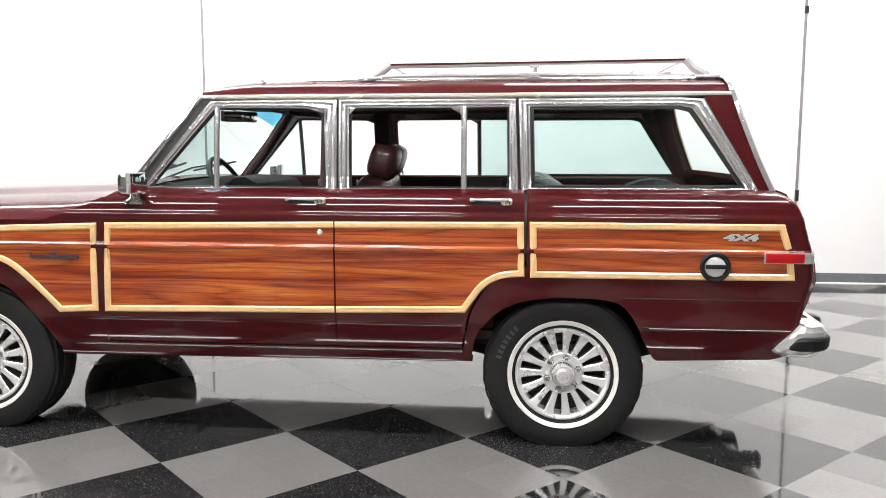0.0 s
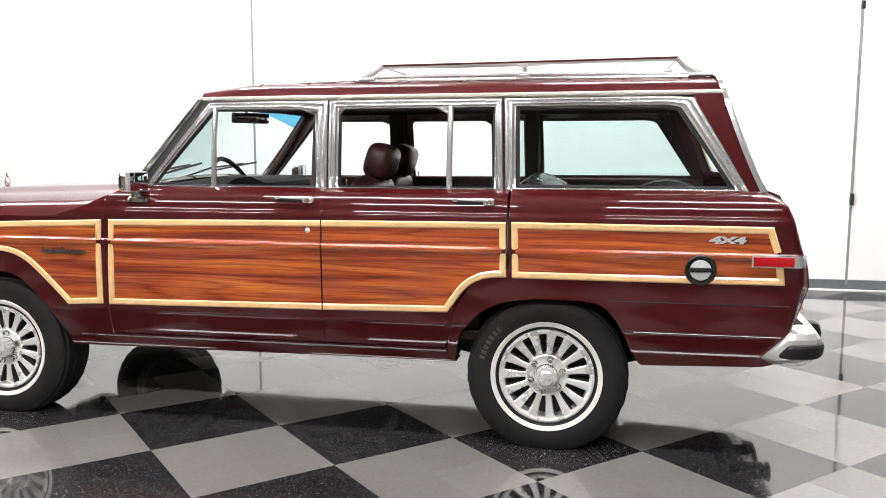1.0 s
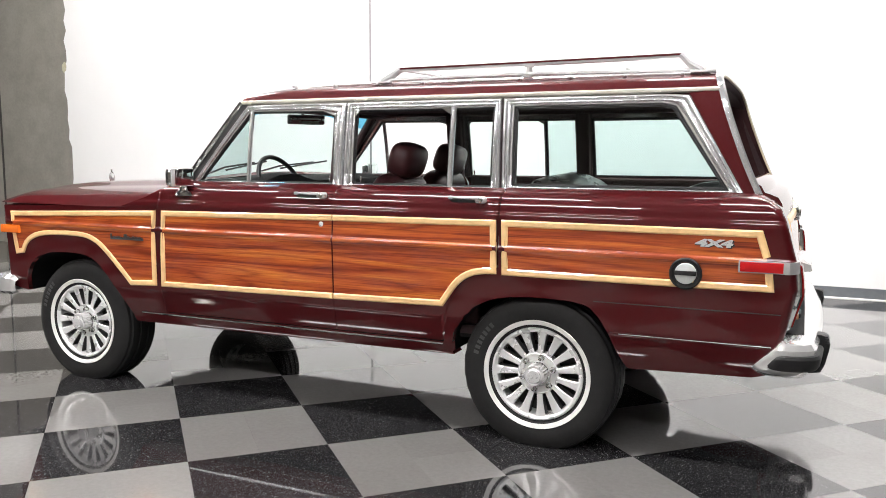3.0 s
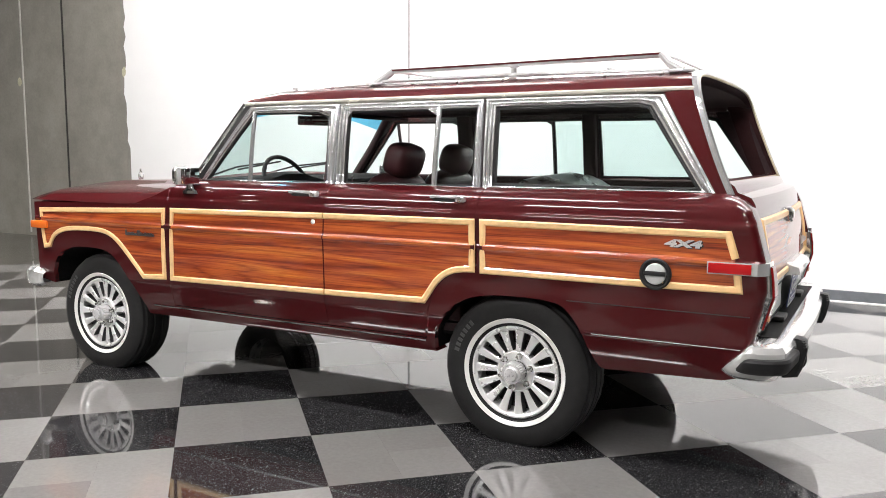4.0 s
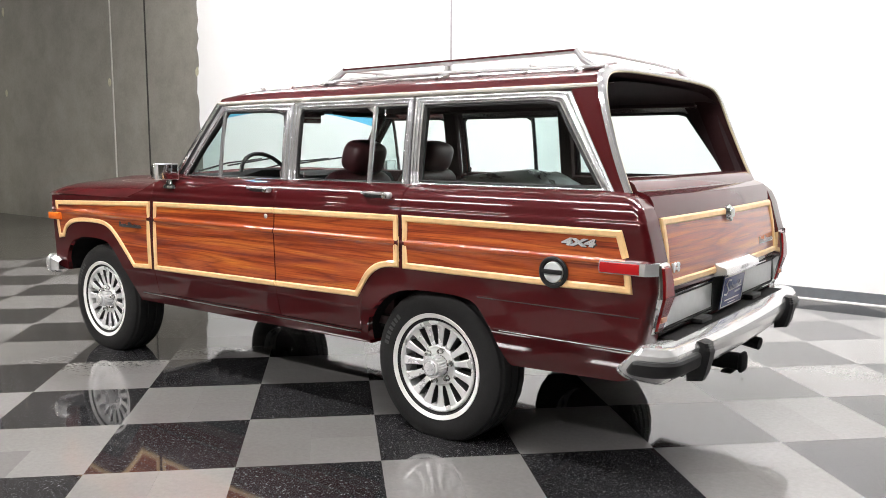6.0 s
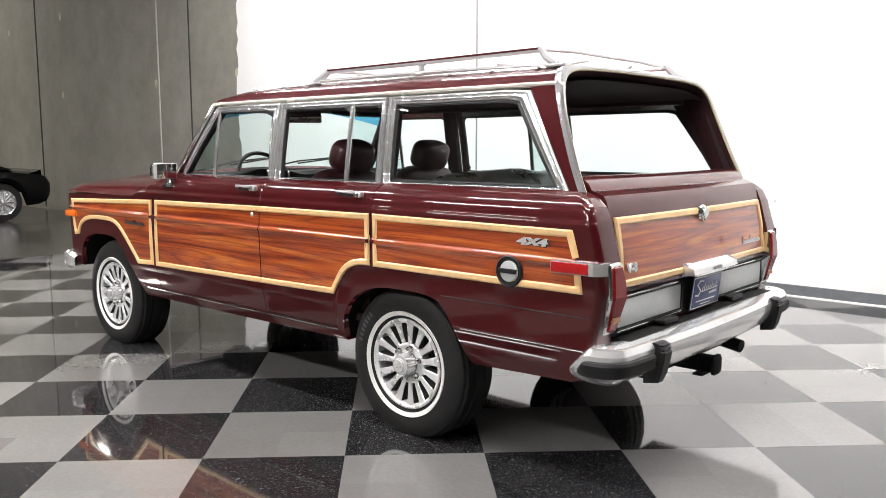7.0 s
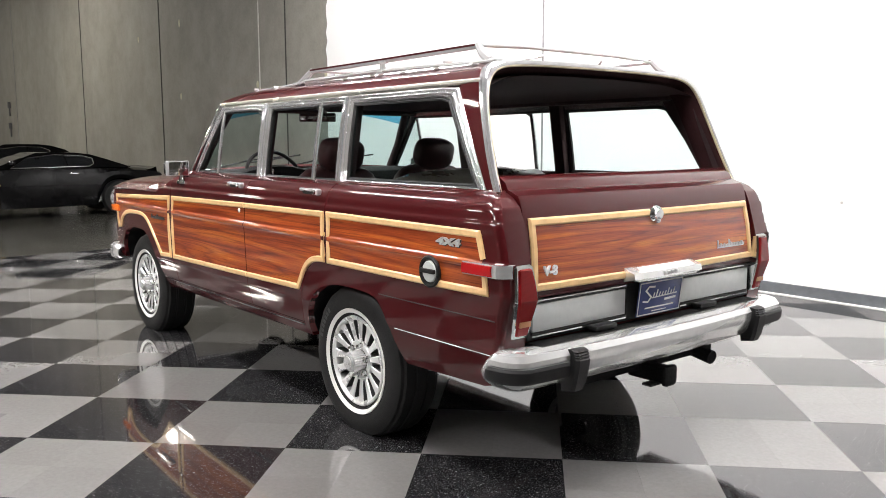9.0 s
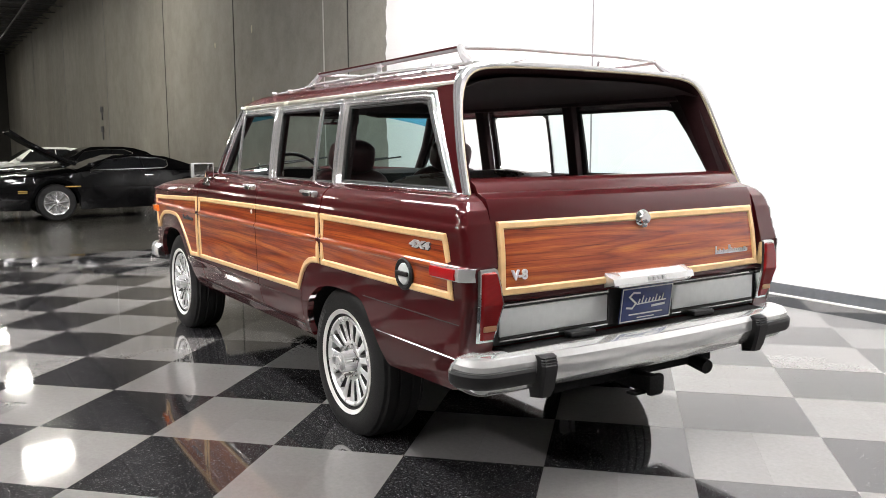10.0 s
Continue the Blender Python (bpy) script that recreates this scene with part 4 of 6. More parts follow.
    part("lower_strip", bm, "rackmetal", quart, "thin bright strip painting the crease highlight on the lower quarter")
    bm = bmesh.new()
    strip(bm, [(0.25, 0.703), (1.0, 0.703)], g, 0.004, 0.0012, bev=0.0005)
    part("body_seam", bm, "seal", quart, "dark seam on the lower quarter")
    # sill under the doors
    part("sill", skin([(-2.40, 0.375), (-0.425, 0.385), (-0.46, 0.449), (-2.40, 0.449)], g, LEVELS, 0.08, 0.10, inw), "paint", car)
    # drip rail
    bm = bmesh.new()
    strip(bm, [(-1.713, 1.598), (0.717, 1.604)], lambda x, z, l=0.0: (x, s * (cabin_half(x, 1.60) - 0.012 + l), z), 0.022, 0.020, bev=0.006, base=-0.02)
    part("drip_rail", bm, "drip", car, "cream-bright drip rail along the roof edge")
    # mirror on the front door
    mx = -1.99 if s < 0 else -1.86
    bm = bmesh.new()
    y = s * (half(-1.97, 1.13) + 0.01)
    lathe(bm, [(0.055, -0.01), (0.05, 0.006), (0.03, 0.016), (0.018, 0.05)], 16, axis="Z")
    for v in bm.verts:
        v.co = Vector((mx + 0.005 + v.co.x * 1.0, y + v.co.y * 0.5, 1.115 + v.co.z))
    mi = part("door_mirror", bm, "chrome", car, "chrome door mirror on a short foot")
    bm = bmesh.new()
    box(bm, (mx, s * (abs(y) + 0.035), 1.203), (0.060, 0.148, 0.098), 0.024, seg=3)
    part("mirror_shell", bm, "chrome", mi)
    bm = bmesh.new()
    box(bm, (mx + 0.030, s * (abs(y) + 0.035), 1.203), (0.014, 0.146, 0.096), 0.004, Matrix.Rotation(s * 0.12, 4, 'Z'))
    part("mirror_rim", bm, "rackmetal", mi, "bright mirror rim")
    bm = bmesh.new()
    box(bm, (mx + 0.038, s * (abs(y) + 0.037), 1.203), (0.006, 0.132, 0.086), 0.002, Matrix.Rotation(s * 0.20, 4, 'Z'))
    part("mirror_glass", bm, "mirror", mi, "mirror glass")

# roof
bm = bmesh.new()
rows = []
N = 24
for i in range(31):
    t = i / 30
    row = []
    for j in range(2 * N + 1):
        u = (j - N) / N
        x = -1.715 - 0.085 * (1 - u * u) + (2.444 + 0.085 * (1 - u * u)) * t
        rise = 0.012 + 0.062 * min(1.0, max(0.0, (x + 1.82) / 0.32)) ** 0.6
        y = (cabin_half(x, 1.60) - 0.002) * math.copysign(abs(u) ** 0.75, u)
        sup = max(0.0, 1 - abs(u) ** 7) ** 0.5
        z = 1.603 + rise * sup + 0.022 * (1 - u * u) * min(1.0, (x + 1.85) / 0.6)
        row.append((x - max(0.0, t - 0.9) / 0.1 * ((z - 1.607) * 0.375), y, z))
    rows.append(row)
grid(bm, rows)
roof = part("roof", bm, "paint", car)
bm = bmesh.new()
grid(bm, [[(p[0], p[1] * 0.94, p[2] - 0.055 if abs(p[1]) < 0.69 else 1.588) for p in row[::3]] for row in rows[::3]])
part("headliner", bm, "trimcloth", roof, "dark maroon headliner")
for s in (-1, 1):
    bm = bmesh.new()
    for xa, xb, za in ((-1.70, 0.60, 1.604),):
        box(bm, ((xa + xb) / 2, s * 0.690, za - 0.004), (xb - xa, 0.045, 0.05), 0.01)
    part("roof_rail", bm, "trimcloth", roof, "dark trimmed roof rail")
    for xc, w in ((-1.095, 0.10), (-0.222, 0.085)):
        bm = bmesh.new()
        box(bm, (xc, s * 0.733, 1.38), (w, 0.045, 0.44), 0.012, Matrix.Rotation(s * 0.16, 4, "X"))
        part("inner_pillar", bm, "trimcloth", roof, "dark trimmed door pillar")
    # rear inner pillar trim
    bm = bmesh.new()
    for a, b in (((0.62, 1.55), (0.84, 1.18)),):
        vs = []
        for x, z in ((0.535, 1.57), (0.70, 1.57), (0.87, 1.18), (0.762, 1.18)):
            vs.append((x, z))
        sheet(bm, vs, lambda x, z, l=0.0: (x, s * (cabin_half(x, z) - 0.04), z), 0.05)
    part("pillar_trim", bm, "trimcloth", roof, "dark rear pillar trim")
    # windscreen pillar
    bm = bmesh.new()
    tube(bm, [(-2.02, s * 0.758, 1.168), (-1.87, s * 0.735, 1.35), (-1.685, s * 0.675, 1.585)], 0.026, 8)
    part("screen_pillar", bm, "trimcloth", car, "dark inner windscreen pillar")
    bm = bmesh.new()
    tube(bm, [(-2.066, s * 0.792, 1.172), (-1.905, s * 0.768, 1.365), (-1.722, s * 0.722, 1.598)], 0.014, 10)
    part("screen_trim", bm, "chrome", car, "bright windscreen edge trim")

# windscreen with its blue band
def screen_pt(u, v):
    """u across -1..1, v up 0..1."""
    w = 0.785 + (0.712 - 0.785) * v
    x = -2.056 + (-1.713 + 2.056) * v - (0.16 - 0.07 * v) * (1 - u * u)
    z = 1.170 + (1.600 - 1.170) * v + 0.012 * (1 - u * u) * v
    return (x, u * w, z)


def band_foot(u):
    """Lower edge of the blue band, which droops towards the pillars."""
    return 0.94 - 0.19 * u * u


for name, foot, head, mat, lab in (("windscreen", lambda u: 0.0, band_foot, "shield", "pale green windscreen"), ("shade_band", band_foot, lambda u: 1.0, "shade", "blue tinted sun band")):
    bm = bmesh.new()
    us = [-1 + 2 * j / 16 for j in range(17)]
    grid(bm, [[screen_pt(u, foot(u) + (head(u) - foot(u)) * i / 6) for u in us] for i in range(7)])
    part(name, bm, mat, car, lab, shadow=False)
bm = bmesh.new()
tube(bm, [screen_pt(-1 + 2 * j / 16, 1.0) for j in range(17)], 0.014, 8)
part("screen_header", bm, "chrome", car, "bright strip over the windscreen")
for yb, ya in ((-0.62, -0.05), (-0.02, 0.55)):
    bm = bmesh.new()
    p0 = Vector(screen_pt(yb / 0.79, 0.02)) + Vector((-0.02, 0, 0.01))
    p1 = Vector(screen_pt((ya) / 0.80, 0.20)) + Vector((-0.02, 0, 0.01))
    tube(bm, [p0, p0.lerp(p1, 0.5) + Vector((-0.02, 0, 0.015)), p1], 0.006, 6)
    q0 = Vector(screen_pt((ya - 0.30) / 0.80, 0.13)) + Vector((-0.012, 0, 0.0))
    q1 = Vector(screen_pt((ya + 0.10) / 0.80, 0.24)) + Vector((-0.012, 0, 0.0))
    tube(bm, [q0, q1], 0.006, 6)
    part("wiper", bm, "black", car, "black wiper arm and blade")

# bonnet, cowl and nose
bm = bmesh.new()
rows = []
for i in range(31):
    t = i / 30
    row = []
    for j in range(41):
        u = -1 + 2 * j / 40
        x = -3.395 - 0.085 * (1 - u * u) + (1.35 + 0.125 * (1 - u * u)) * t
        edge = 1.030 + 0.09 * max(0.0, (x + 2.45) / 0.45) ** 1.5 if x > -2.45 else 1.030
        wmax = half(max(x, -3.37), edge) + 0.002 - 0.035 * max(0.0, (x + 2.40) / 0.35) ** 1.5 * (x > -2.40)
        y = u * wmax
        nose = max(0.0, 1 - t / 0.10)
        crown = (1.100 + 0.050 * t) - edge
        sup = max(0.0, 1 - abs(u) ** 6) ** 0.6
        bulge = 0.024 * min(1.0, max(0.0, (0.62 - abs(u)) / 0.10)) * min(1.0, t / 0.25)
        z = edge + (crown * sup + bulge) * (1 - 0.55 * nose ** 2) + 0.012 * (1 - u * u)
        row.append((x, y, z))
    rows.append(row)
grid(bm, rows)
bonnet = part("bonnet", bm, "paint", car)
bm = bmesh.new()
lathe(bm, [(0.022, 0.0), (0.020, 0.008), (0.009, 0.014), (0.007, 0.022)], 12, (-3.41, 0, 1.096), "Z")
tube(bm, [(-3.41, 0.020 * math.cos(6.2831853 * k / 16), 1.158 + 0.032 * math.sin(6.2831853 * k / 16)) for k in range(16)], 0.005, 6, closed=True)
box(bm, (-3.41, 0, 1.152), (0.008, 0.032, 0.064), 0.002)
box(bm, (-3.41, 0, 1.198), (0.009, 0.014, 0.030), 0.002)
part("ornament", bm, "chrome", bonnet, "small chrome bonnet ornament")
bm = bmesh.new()
grid(bm, [[(-2.06 - 0.10 * (1 - (j / 10 - 1) ** 2) + dx, (j / 10 - 1) * 0.865, 1.135 + dz + 0.03 * (1 - (j / 10 - 1) ** 2)) for j in range(21)] for dx, dz in ((-0.12, -0.01), (0.0, 0.03), (0.06, 0.045), (0.09, 0.03))])
part("cowl", bm, "paint", car)
bm = bmesh.new()
box(bm, (-3.372, 0, 0.80), (0.06, 1.72, 0.44), 0.03)
for k in range(17):
    box(bm, (-3.407, -0.48 + 0.06 * k, 0.85), (0.02, 0.03, 0.2), 0.004)
part("grille", bm, "black", car, "dark nose panel with grille bars")
# front bumper with wrapped ends
def bumper_rows(xc, sgn, halfw, prof, wrap, taper=0.0, foot=0.44, rise=None):
    rows = []
    path = []
    for i in range(41):
        u = -1 + 2 * i / 40
        path.append((u * (halfw - 0.06), 0.035 * (1 - u * u)))
    ends = []
    for k in range(1, 9):
        a = k / 8 * math.pi / 2
        ends.append(((halfw - 0.06) + 0.06 * math.sin(a), -0.06 * (1 - math.cos(a)) * 1.3))
    for k in range(1, 6):
        ends.append((halfw + 0.001 * k, -0.078 - (wrap - 0.078) * k / 5))
    top = max(q[1] for q in prof) if rise is None else rise
    path = [(-y, d) for y, d in reversed(ends)] + path + ends
    n = len(path)
    for i, (y, d) in enumerate(path):
        a = Vector(path[max(0, i - 1)])
        b = Vector(path[min(n - 1, i + 1)])
        t = (b - a).normalized()
        nrm = Vector((-t.y, t.x))
        row = []
        for out, z in prof:
            k = min(1.0, max(0.0, (z - foot) / (top - foot)))
            far = min(0.0, d + 0.06)
            dd = d - far * taper * k ** 1.3
            shut = max(0.0, -far / (wrap - 0.06)) ** 4
            row.append((xc + sgn * (dd + nrm.y * out), y + nrm.x * out - math.copysign(0.03 * shut, y), z + (0.02 * (1 - k) - 0.03 * k) * shut))
        rows.append(row)
    return rows


bm = bmesh.new()
PROF_F = [(-0.05, 0.59), (-0.01, 0.595), (0.015, 0.575), (0.02, 0.535), (0.015, 0.49), (-0.01, 0.47), (-0.05, 0.475)]
rows = bumper_rows(-3.465, -1, 0.918, PROF_F, 0.17)
grid(bm, rows)
part("front_bumper", bm, "bumper", car, "polished front bumper")
# nose mounts
boxed("bumper_mount", (-3.40, 0, 0.53), (0.12, 1.3, 0.09), "under", car)

# tail: corner faces, tailgate, lamps, bumper
for s in (-1, 1):
    bm = bmesh.new()
    zs = [z for z in LEVELS if 0.46 <= z < 1.178] + [1.178]
    rows = []
    for z in zs:
        x = lerp_table(REAR, z)
        yo = half(x, z)
        rows.append([(x, s * yo, z), (x + 0.002, s * (yo - 0.02), z), (x + 0.003, s * 0.772, z), (x - 0.05, s * 0.770, z)])
    grid(bm, rows)
    part("tail_corner", bm, "paint", car, "burgundy tail corner beside the tailgate")
    # tail lamp: lens bent at mid height, in a chrome surround
    for nm, mat, d, lift in (("tail_lamp", "chrome", 0.0, 0.010), ("lens", "red", 0.011, 0.018)):
        bm = bmesh.new()
        rows = []
        for k, (z, a, b) in enumerate(((0.628, 0.775, 0.846), (0.634, 0.771, 0.852), (0.70, 0.764, 0.861), (0.775, 0.754, 0.872), (0.782, 0.754, 0.872), (0.84, 0.762, 0.869), (0.905, 0.772, 0.862), (0.912, 0.777, 0.856))):
            z += d * (1 if z < 0.7 else -1 if z > 0.86 else 0)
            a, b = a + d, b - d
            x = lerp_table(REAR, z) + 0.004 + 0.010 * max(0.0, 1 - abs(z - 0.778) / 0.13)
            l = lift if 0 < k < 7 else lift - 0.010
            rows.append([(x - 0.05, s * a, z), (x + l - 0.006, s * a, z), (x + l, s * (a + 0.007), z), (x + l - 0.003, s * (b - 0.007), z), (x + l - 0.010, s * b, z), (x - 0.06, s * (b + 0.002), z)])
        grid(bm, rows)
        for r in (rows[0], rows[-1]):
            bm.faces.new([bm.verts.new(p) for p in r])
        if nm == "tail_lamp":
            tl = part(nm, bm, mat, car, "tall red tail lamp in a chrome surround", sharp=20)
        else:
            part(nm, bm, mat, tl, "red lens bent at mid height", sharp=10)
    boxed("reverse_lens", (lerp_table(REAR, 0.69) + 0.024, s * 0.812, 0.690), (0.012, 0.056, 0.022), "clear", tl, "small amber lower lens", 0.003)

GATE = [(0.84, 1.208), (0.853, 1.232), (0.88, 1.230), (0.918, 1.206), (0.932, 1.180), (0.952, 1.174), (0.985, 1.160), (1.000, 1.135), (1.012, 1.09), (1.038, 0.97), (1.052, 0.85), (1.054, 0.785), (1.047, 0.775), (1.024, 0.772), (1.022, 0.64), (1.024, 0.60), (0.98, 0.585)]


def gate(u, w, lift=0.0):
    """Outside of the tailgate at side u and height w."""
    z = min(max(w, 0.60), 1.16)
    tab = sorted((b, a) for a, b in GATE[6:])
    return (lerp_table(tab, z) + lift - 0.02 * (u / 0.8) ** 2, u, w)


bm = bmesh.new()
rows = []
for x, z in GATE:
    rows.append([(x - 0.02 * (k / 12 - 1) ** 2, (k / 12 - 1) * 0.765, z) for k in range(25)])
grid(bm, rows)
for k in (0, -1):
    bm.faces.new([bm.verts.new(r[k]) for r in rows])
tg = part("tailgate", bm, "paint", car)
G_TRIM = [(-0.728, 1.062), (-0.742, 0.817), (0.742, 0.817), (0.728, 1.062)]
part("wood_panel", skin([(-0.742, 0.817), (0.742, 0.817), (0.728, 1.062), (-0.728, 1.062)], lambda x, z: gate(x, z, 0.003), [0.817, 0.85, 0.9, 0.97, 1.0, 1.03, 1.062], 0.05, 0), "wood", tg, "reddish walnut-grain panel")
bm = bmesh.new()
strip(bm, G_TRIM, gate, 0.030, 0.011, True, base=-0.004)
part("wood_trim", bm, "maple", tg, "pale maple moulding")
bm = bmesh.new()
lathe(bm, [(0.034, 0.0), (0.036, 0.012), (0.030, 0.022), (0.024, 0.026), (0.022, 0.032), (0.004, 0.034)], 20, axis="X")
for v in bm.verts:
    v.co = Vector((1.018 + v.co.x, v.co.y * 1.2, 1.055 + v.co.z))
box(bm, (1.032, 0, 1.03), (0.03, 0.03, 0.03), 0.008)
part("tailgate_latch", bm, "chrome", tg, "round chrome key lock and latch")
text_part("badge", "V-8", 0.050, "white", tg, Matrix.Translation((gate(-0.66, 0.874)[0] + 0.005, -0.660, 0.874)) @ pose(0, 0, 0, 90, 0, 90), 0.004, "pale V-8 badge", 0.0, 1.0)
bm = bmesh.new()
rg = random.Random(8)
for k in range(17):
    hh = 0.034 if k in (0, 7) else rg.uniform(0.011, 0.02)
    box(bm, (gate(0.56, 0.88)[0] + 0.006, 0.455 + 0.0135 * k, 0.872 + hh / 2), (0.009, 0.006, hh))
box(bm, (gate(0.56, 0.88)[0] + 0.006, 0.56, 0.872), (0.008, 0.22, 0.006))
part("emblem", bm, "badge", tg, "small chrome script emblem as bars")
# plate lamp bar, silver panels, plate
bm = bmesh.new()
rows = []
for k in range(25):
    y = (k / 12 - 1) * 0.235
    e = 0.012 * max(0.0, (abs(y) - 0.21) / 0.025)
    rows.append([(1.05, y, 0.845), (1.075, y, 0.845 - e), (1.105, y, 0.825), (1.112, y, 0.800), (1.105, y, 0.788 + e), (1.05, y, 0.785)])
grid(bm, rows)
for r in (rows[0], rows[-1]):
    bm.faces.new([bm.verts.new(p) for p in r])
bar = part("plate_lamp_bar", bm, "bumper", tg, "polished bar over the plate")
bm = bmesh.new()
for k, w in enumerate((0.016, 0.018, 0.018, 0.018)):
    box(bm, (1.110, -0.035 + 0.028 * k, 0.812), (0.006, w, 0.016), 0.002)
part("emblem", bm, "badge", bar, "small raised emblem as plain shapes")
for s in (-1, 1):
    bm = bmesh.new()
    box(bm, (1.026, s * 0.470, 0.697), (0.012, 0.550, 0.108), 0.003)
    sp = part("silver_panel", bm, "silver", tg, "flat silver panel under the tailgate trim")
    for z, mt in ((0.756, "seal"), (0.764, "chrome"), (0.638, "seal"), (0.628, "chrome")):
        boxed("panel_line", (1.026, s * 0.470, z), (0.016, 0.556, 0.006), mt, tg, "thin dark panel edge" if mt == "seal" else "thin bright panel edge")
    boxed("bump_stop", (1.05, s * 0.36, 0.618), (0.05, 0.13, 0.022), "black", tg, "black rubber pad", 0.006)
boxed("plate_recess", (1.024, 0, 0.70), (0.02, 0.38, 0.15), "seal", tg, "dark plate recess")
boxed("tailgate_base", (1.0155, 0, 0.690), (0.016, 1.528, 0.160), "seal", tg, "black lower tailgate behind the silver panels", 0.003)
bm = bmesh.new()
box(bm, (0, 0, 0), (0.004, 0.305, 0.152), 0.0015)
for v in bm.verts:
    v.co = Vector((1.062 + v.co.z * 0.12 + v.co.x, v.co.y, 0.700 + v.co.z))
pl = part("number_plate", bm, "plate", tg, "dark blue dealer plate with white print")
def plate_pt(y, z, l=0.0):
    return (1.0655 + (z - 0.70) * 0.12 + l, y, z)
bm = bmesh.new()
strip(bm, [(-0.147, 0.630), (0.147, 0.630), (0.147, 0.770), (-0.147, 0.770)], plate_pt, 0.005, 0.001, True, 0.001, -0.0005)
strip(bm, [(-0.045, 0.748), (-0.085, 0.752), (-0.105, 0.735), (-0.085, 0.720), (-0.065, 0.705), (-0.085, 0.685), (-0.12, 0.69)], plate_pt, 0.008, 0.001, False, 0.001, -0.0005)
for k in range(8):
    strip(bm, [(-0.05 + 0.02 * k, 0.704), (-0.043 + 0.02 * k, 0.722 + (0.012 if k in (1, 5, 7) else 0))], plate_pt, 0.007, 0.001, False, 0.001, -0.0005)
strip(bm, [(-0.06, 0.700), (0.115, 0.706)], plate_pt, 0.005, 0.001, False, 0.001, -0.0005)
strip(bm, [(0.03, 0.685), (0.11, 0.688)], plate_pt, 0.010, 0.001, False, 0.001, -0.0005)
strip(bm, [(-0.10, 0.658), (0.10, 0.658)], plate_pt, 0.006, 0.001, False, 0.001, -0.0005)
strip(bm, [(-0.05, 0.642), (0.05, 0.642)], plate_pt, 0.004, 0.001, False, 0.001, -0.0005)
part("print", bm, "white", pl, "white lettering as plain strokes")

# frame round the open rear window
TAIL_AT = smooth_table([(1.15, 0.904), (1.18, 0.889), (1.25, 0.856), (1.33, 0.822), (1.416, 0.789), (1.5, 0.758), (1.60, 0.727), (1.65, 0.712), (1.72, 0.694)])


def rear_pt(y, z, l=0.0):
    return (TAIL_AT(z) + l, y, z)


ROOF_EDGE = []
for j in range(41):
    u = -1 + j / 20
    ROOF_EDGE.append((0.747 * math.copysign(abs(u) ** 0.75, u), 1.608 + 0.074 * max(0.0, 1 - abs(u) ** 9) ** 0.5 + 0.022 * (1 - u * u)))
R_SIDE = [(cabin_half(0.2, z) + 0.006, z) for z in (1.175, 1.23, 1.28, 1.33, 1.38, 1.44, 1.50, 1.56)]
R_OUT = [(-y, z) for y, z in R_SIDE] + ROOF_EDGE + R_SIDE[::-1]


def shrink(path, d):
    """The path moved inwards by d."""
    out = []
    n = len(path)
    for k, p in enumerate(path):
        a, b = Vector(path[max(0, k - 1)]), Vector(path[min(n - 1, k + 1)])
        t = (b - a).normalized()
        out.append((p[0] + t.y * d, p[1] - t.x * d))
    return out


def rounded(path, rounds=6):
    for _ in range(rounds):
        path = [path[0]] + [tuple((Vector(a) + Vector(b) * 2 + Vector(c)) / 4) for a, b, c in zip(path, path[1:], path[2:])] + [path[-1]]
    return path


R_OUT = rounded(R_OUT, 2)
R_MID = rounded(shrink(R_OUT, 0.017), 8)
R_IN = rounded(shrink(R_OUT, 0.054), 12)


def band(bm, A, B, surf, la, lb, depth):
    rows = [[surf(*p, la - depth) for p in A], [surf(*p, la) for p in A], [surf(*Vector(p).lerp(Vector(q), 0.5), max(la, lb) + 0.003) for p, q in zip(A, B)], [surf(*p, lb) for p in B], [surf(*p, lb - depth) for p in B]]
    grid(bm, rows)


bm = bmesh.new()
band(bm, R_OUT, R_MID, rear_pt, 0.007, 0.012, 0.020)
part("rear_window_trim", bm, "satin", car, "bright trim round the open rear window")
bm = bmesh.new()
grid(bm, [[rear_pt(*p, 0.006) for p in R_MID], [rear_pt(*Vector(p).lerp(Vector(q), 0.15), 0.004) for p, q in zip(R_MID, R_IN)], [rear_pt(*Vector(p).lerp(Vector(q), 0.55), -0.022) for p, q in zip(R_MID, R_IN)], [rear_pt(*p, -0.062) for p in R_IN], [rear_pt(*p, -0.12) for p in R_IN]])
part("rear_window_rim", bm, "maroon_plastic", car, "dark maroon rim of the open rear window")
bm = bmesh.new()
strip(bm, rounded(shrink(R_OUT, 0.021), 8), lambda y, z, l=0.0: rear_pt(y, z, l + 0.004), 0.009, 0.007, bev=0.003)
part("window_seal", bm, "cream", car, "pale seal along the inside of the bright trim")

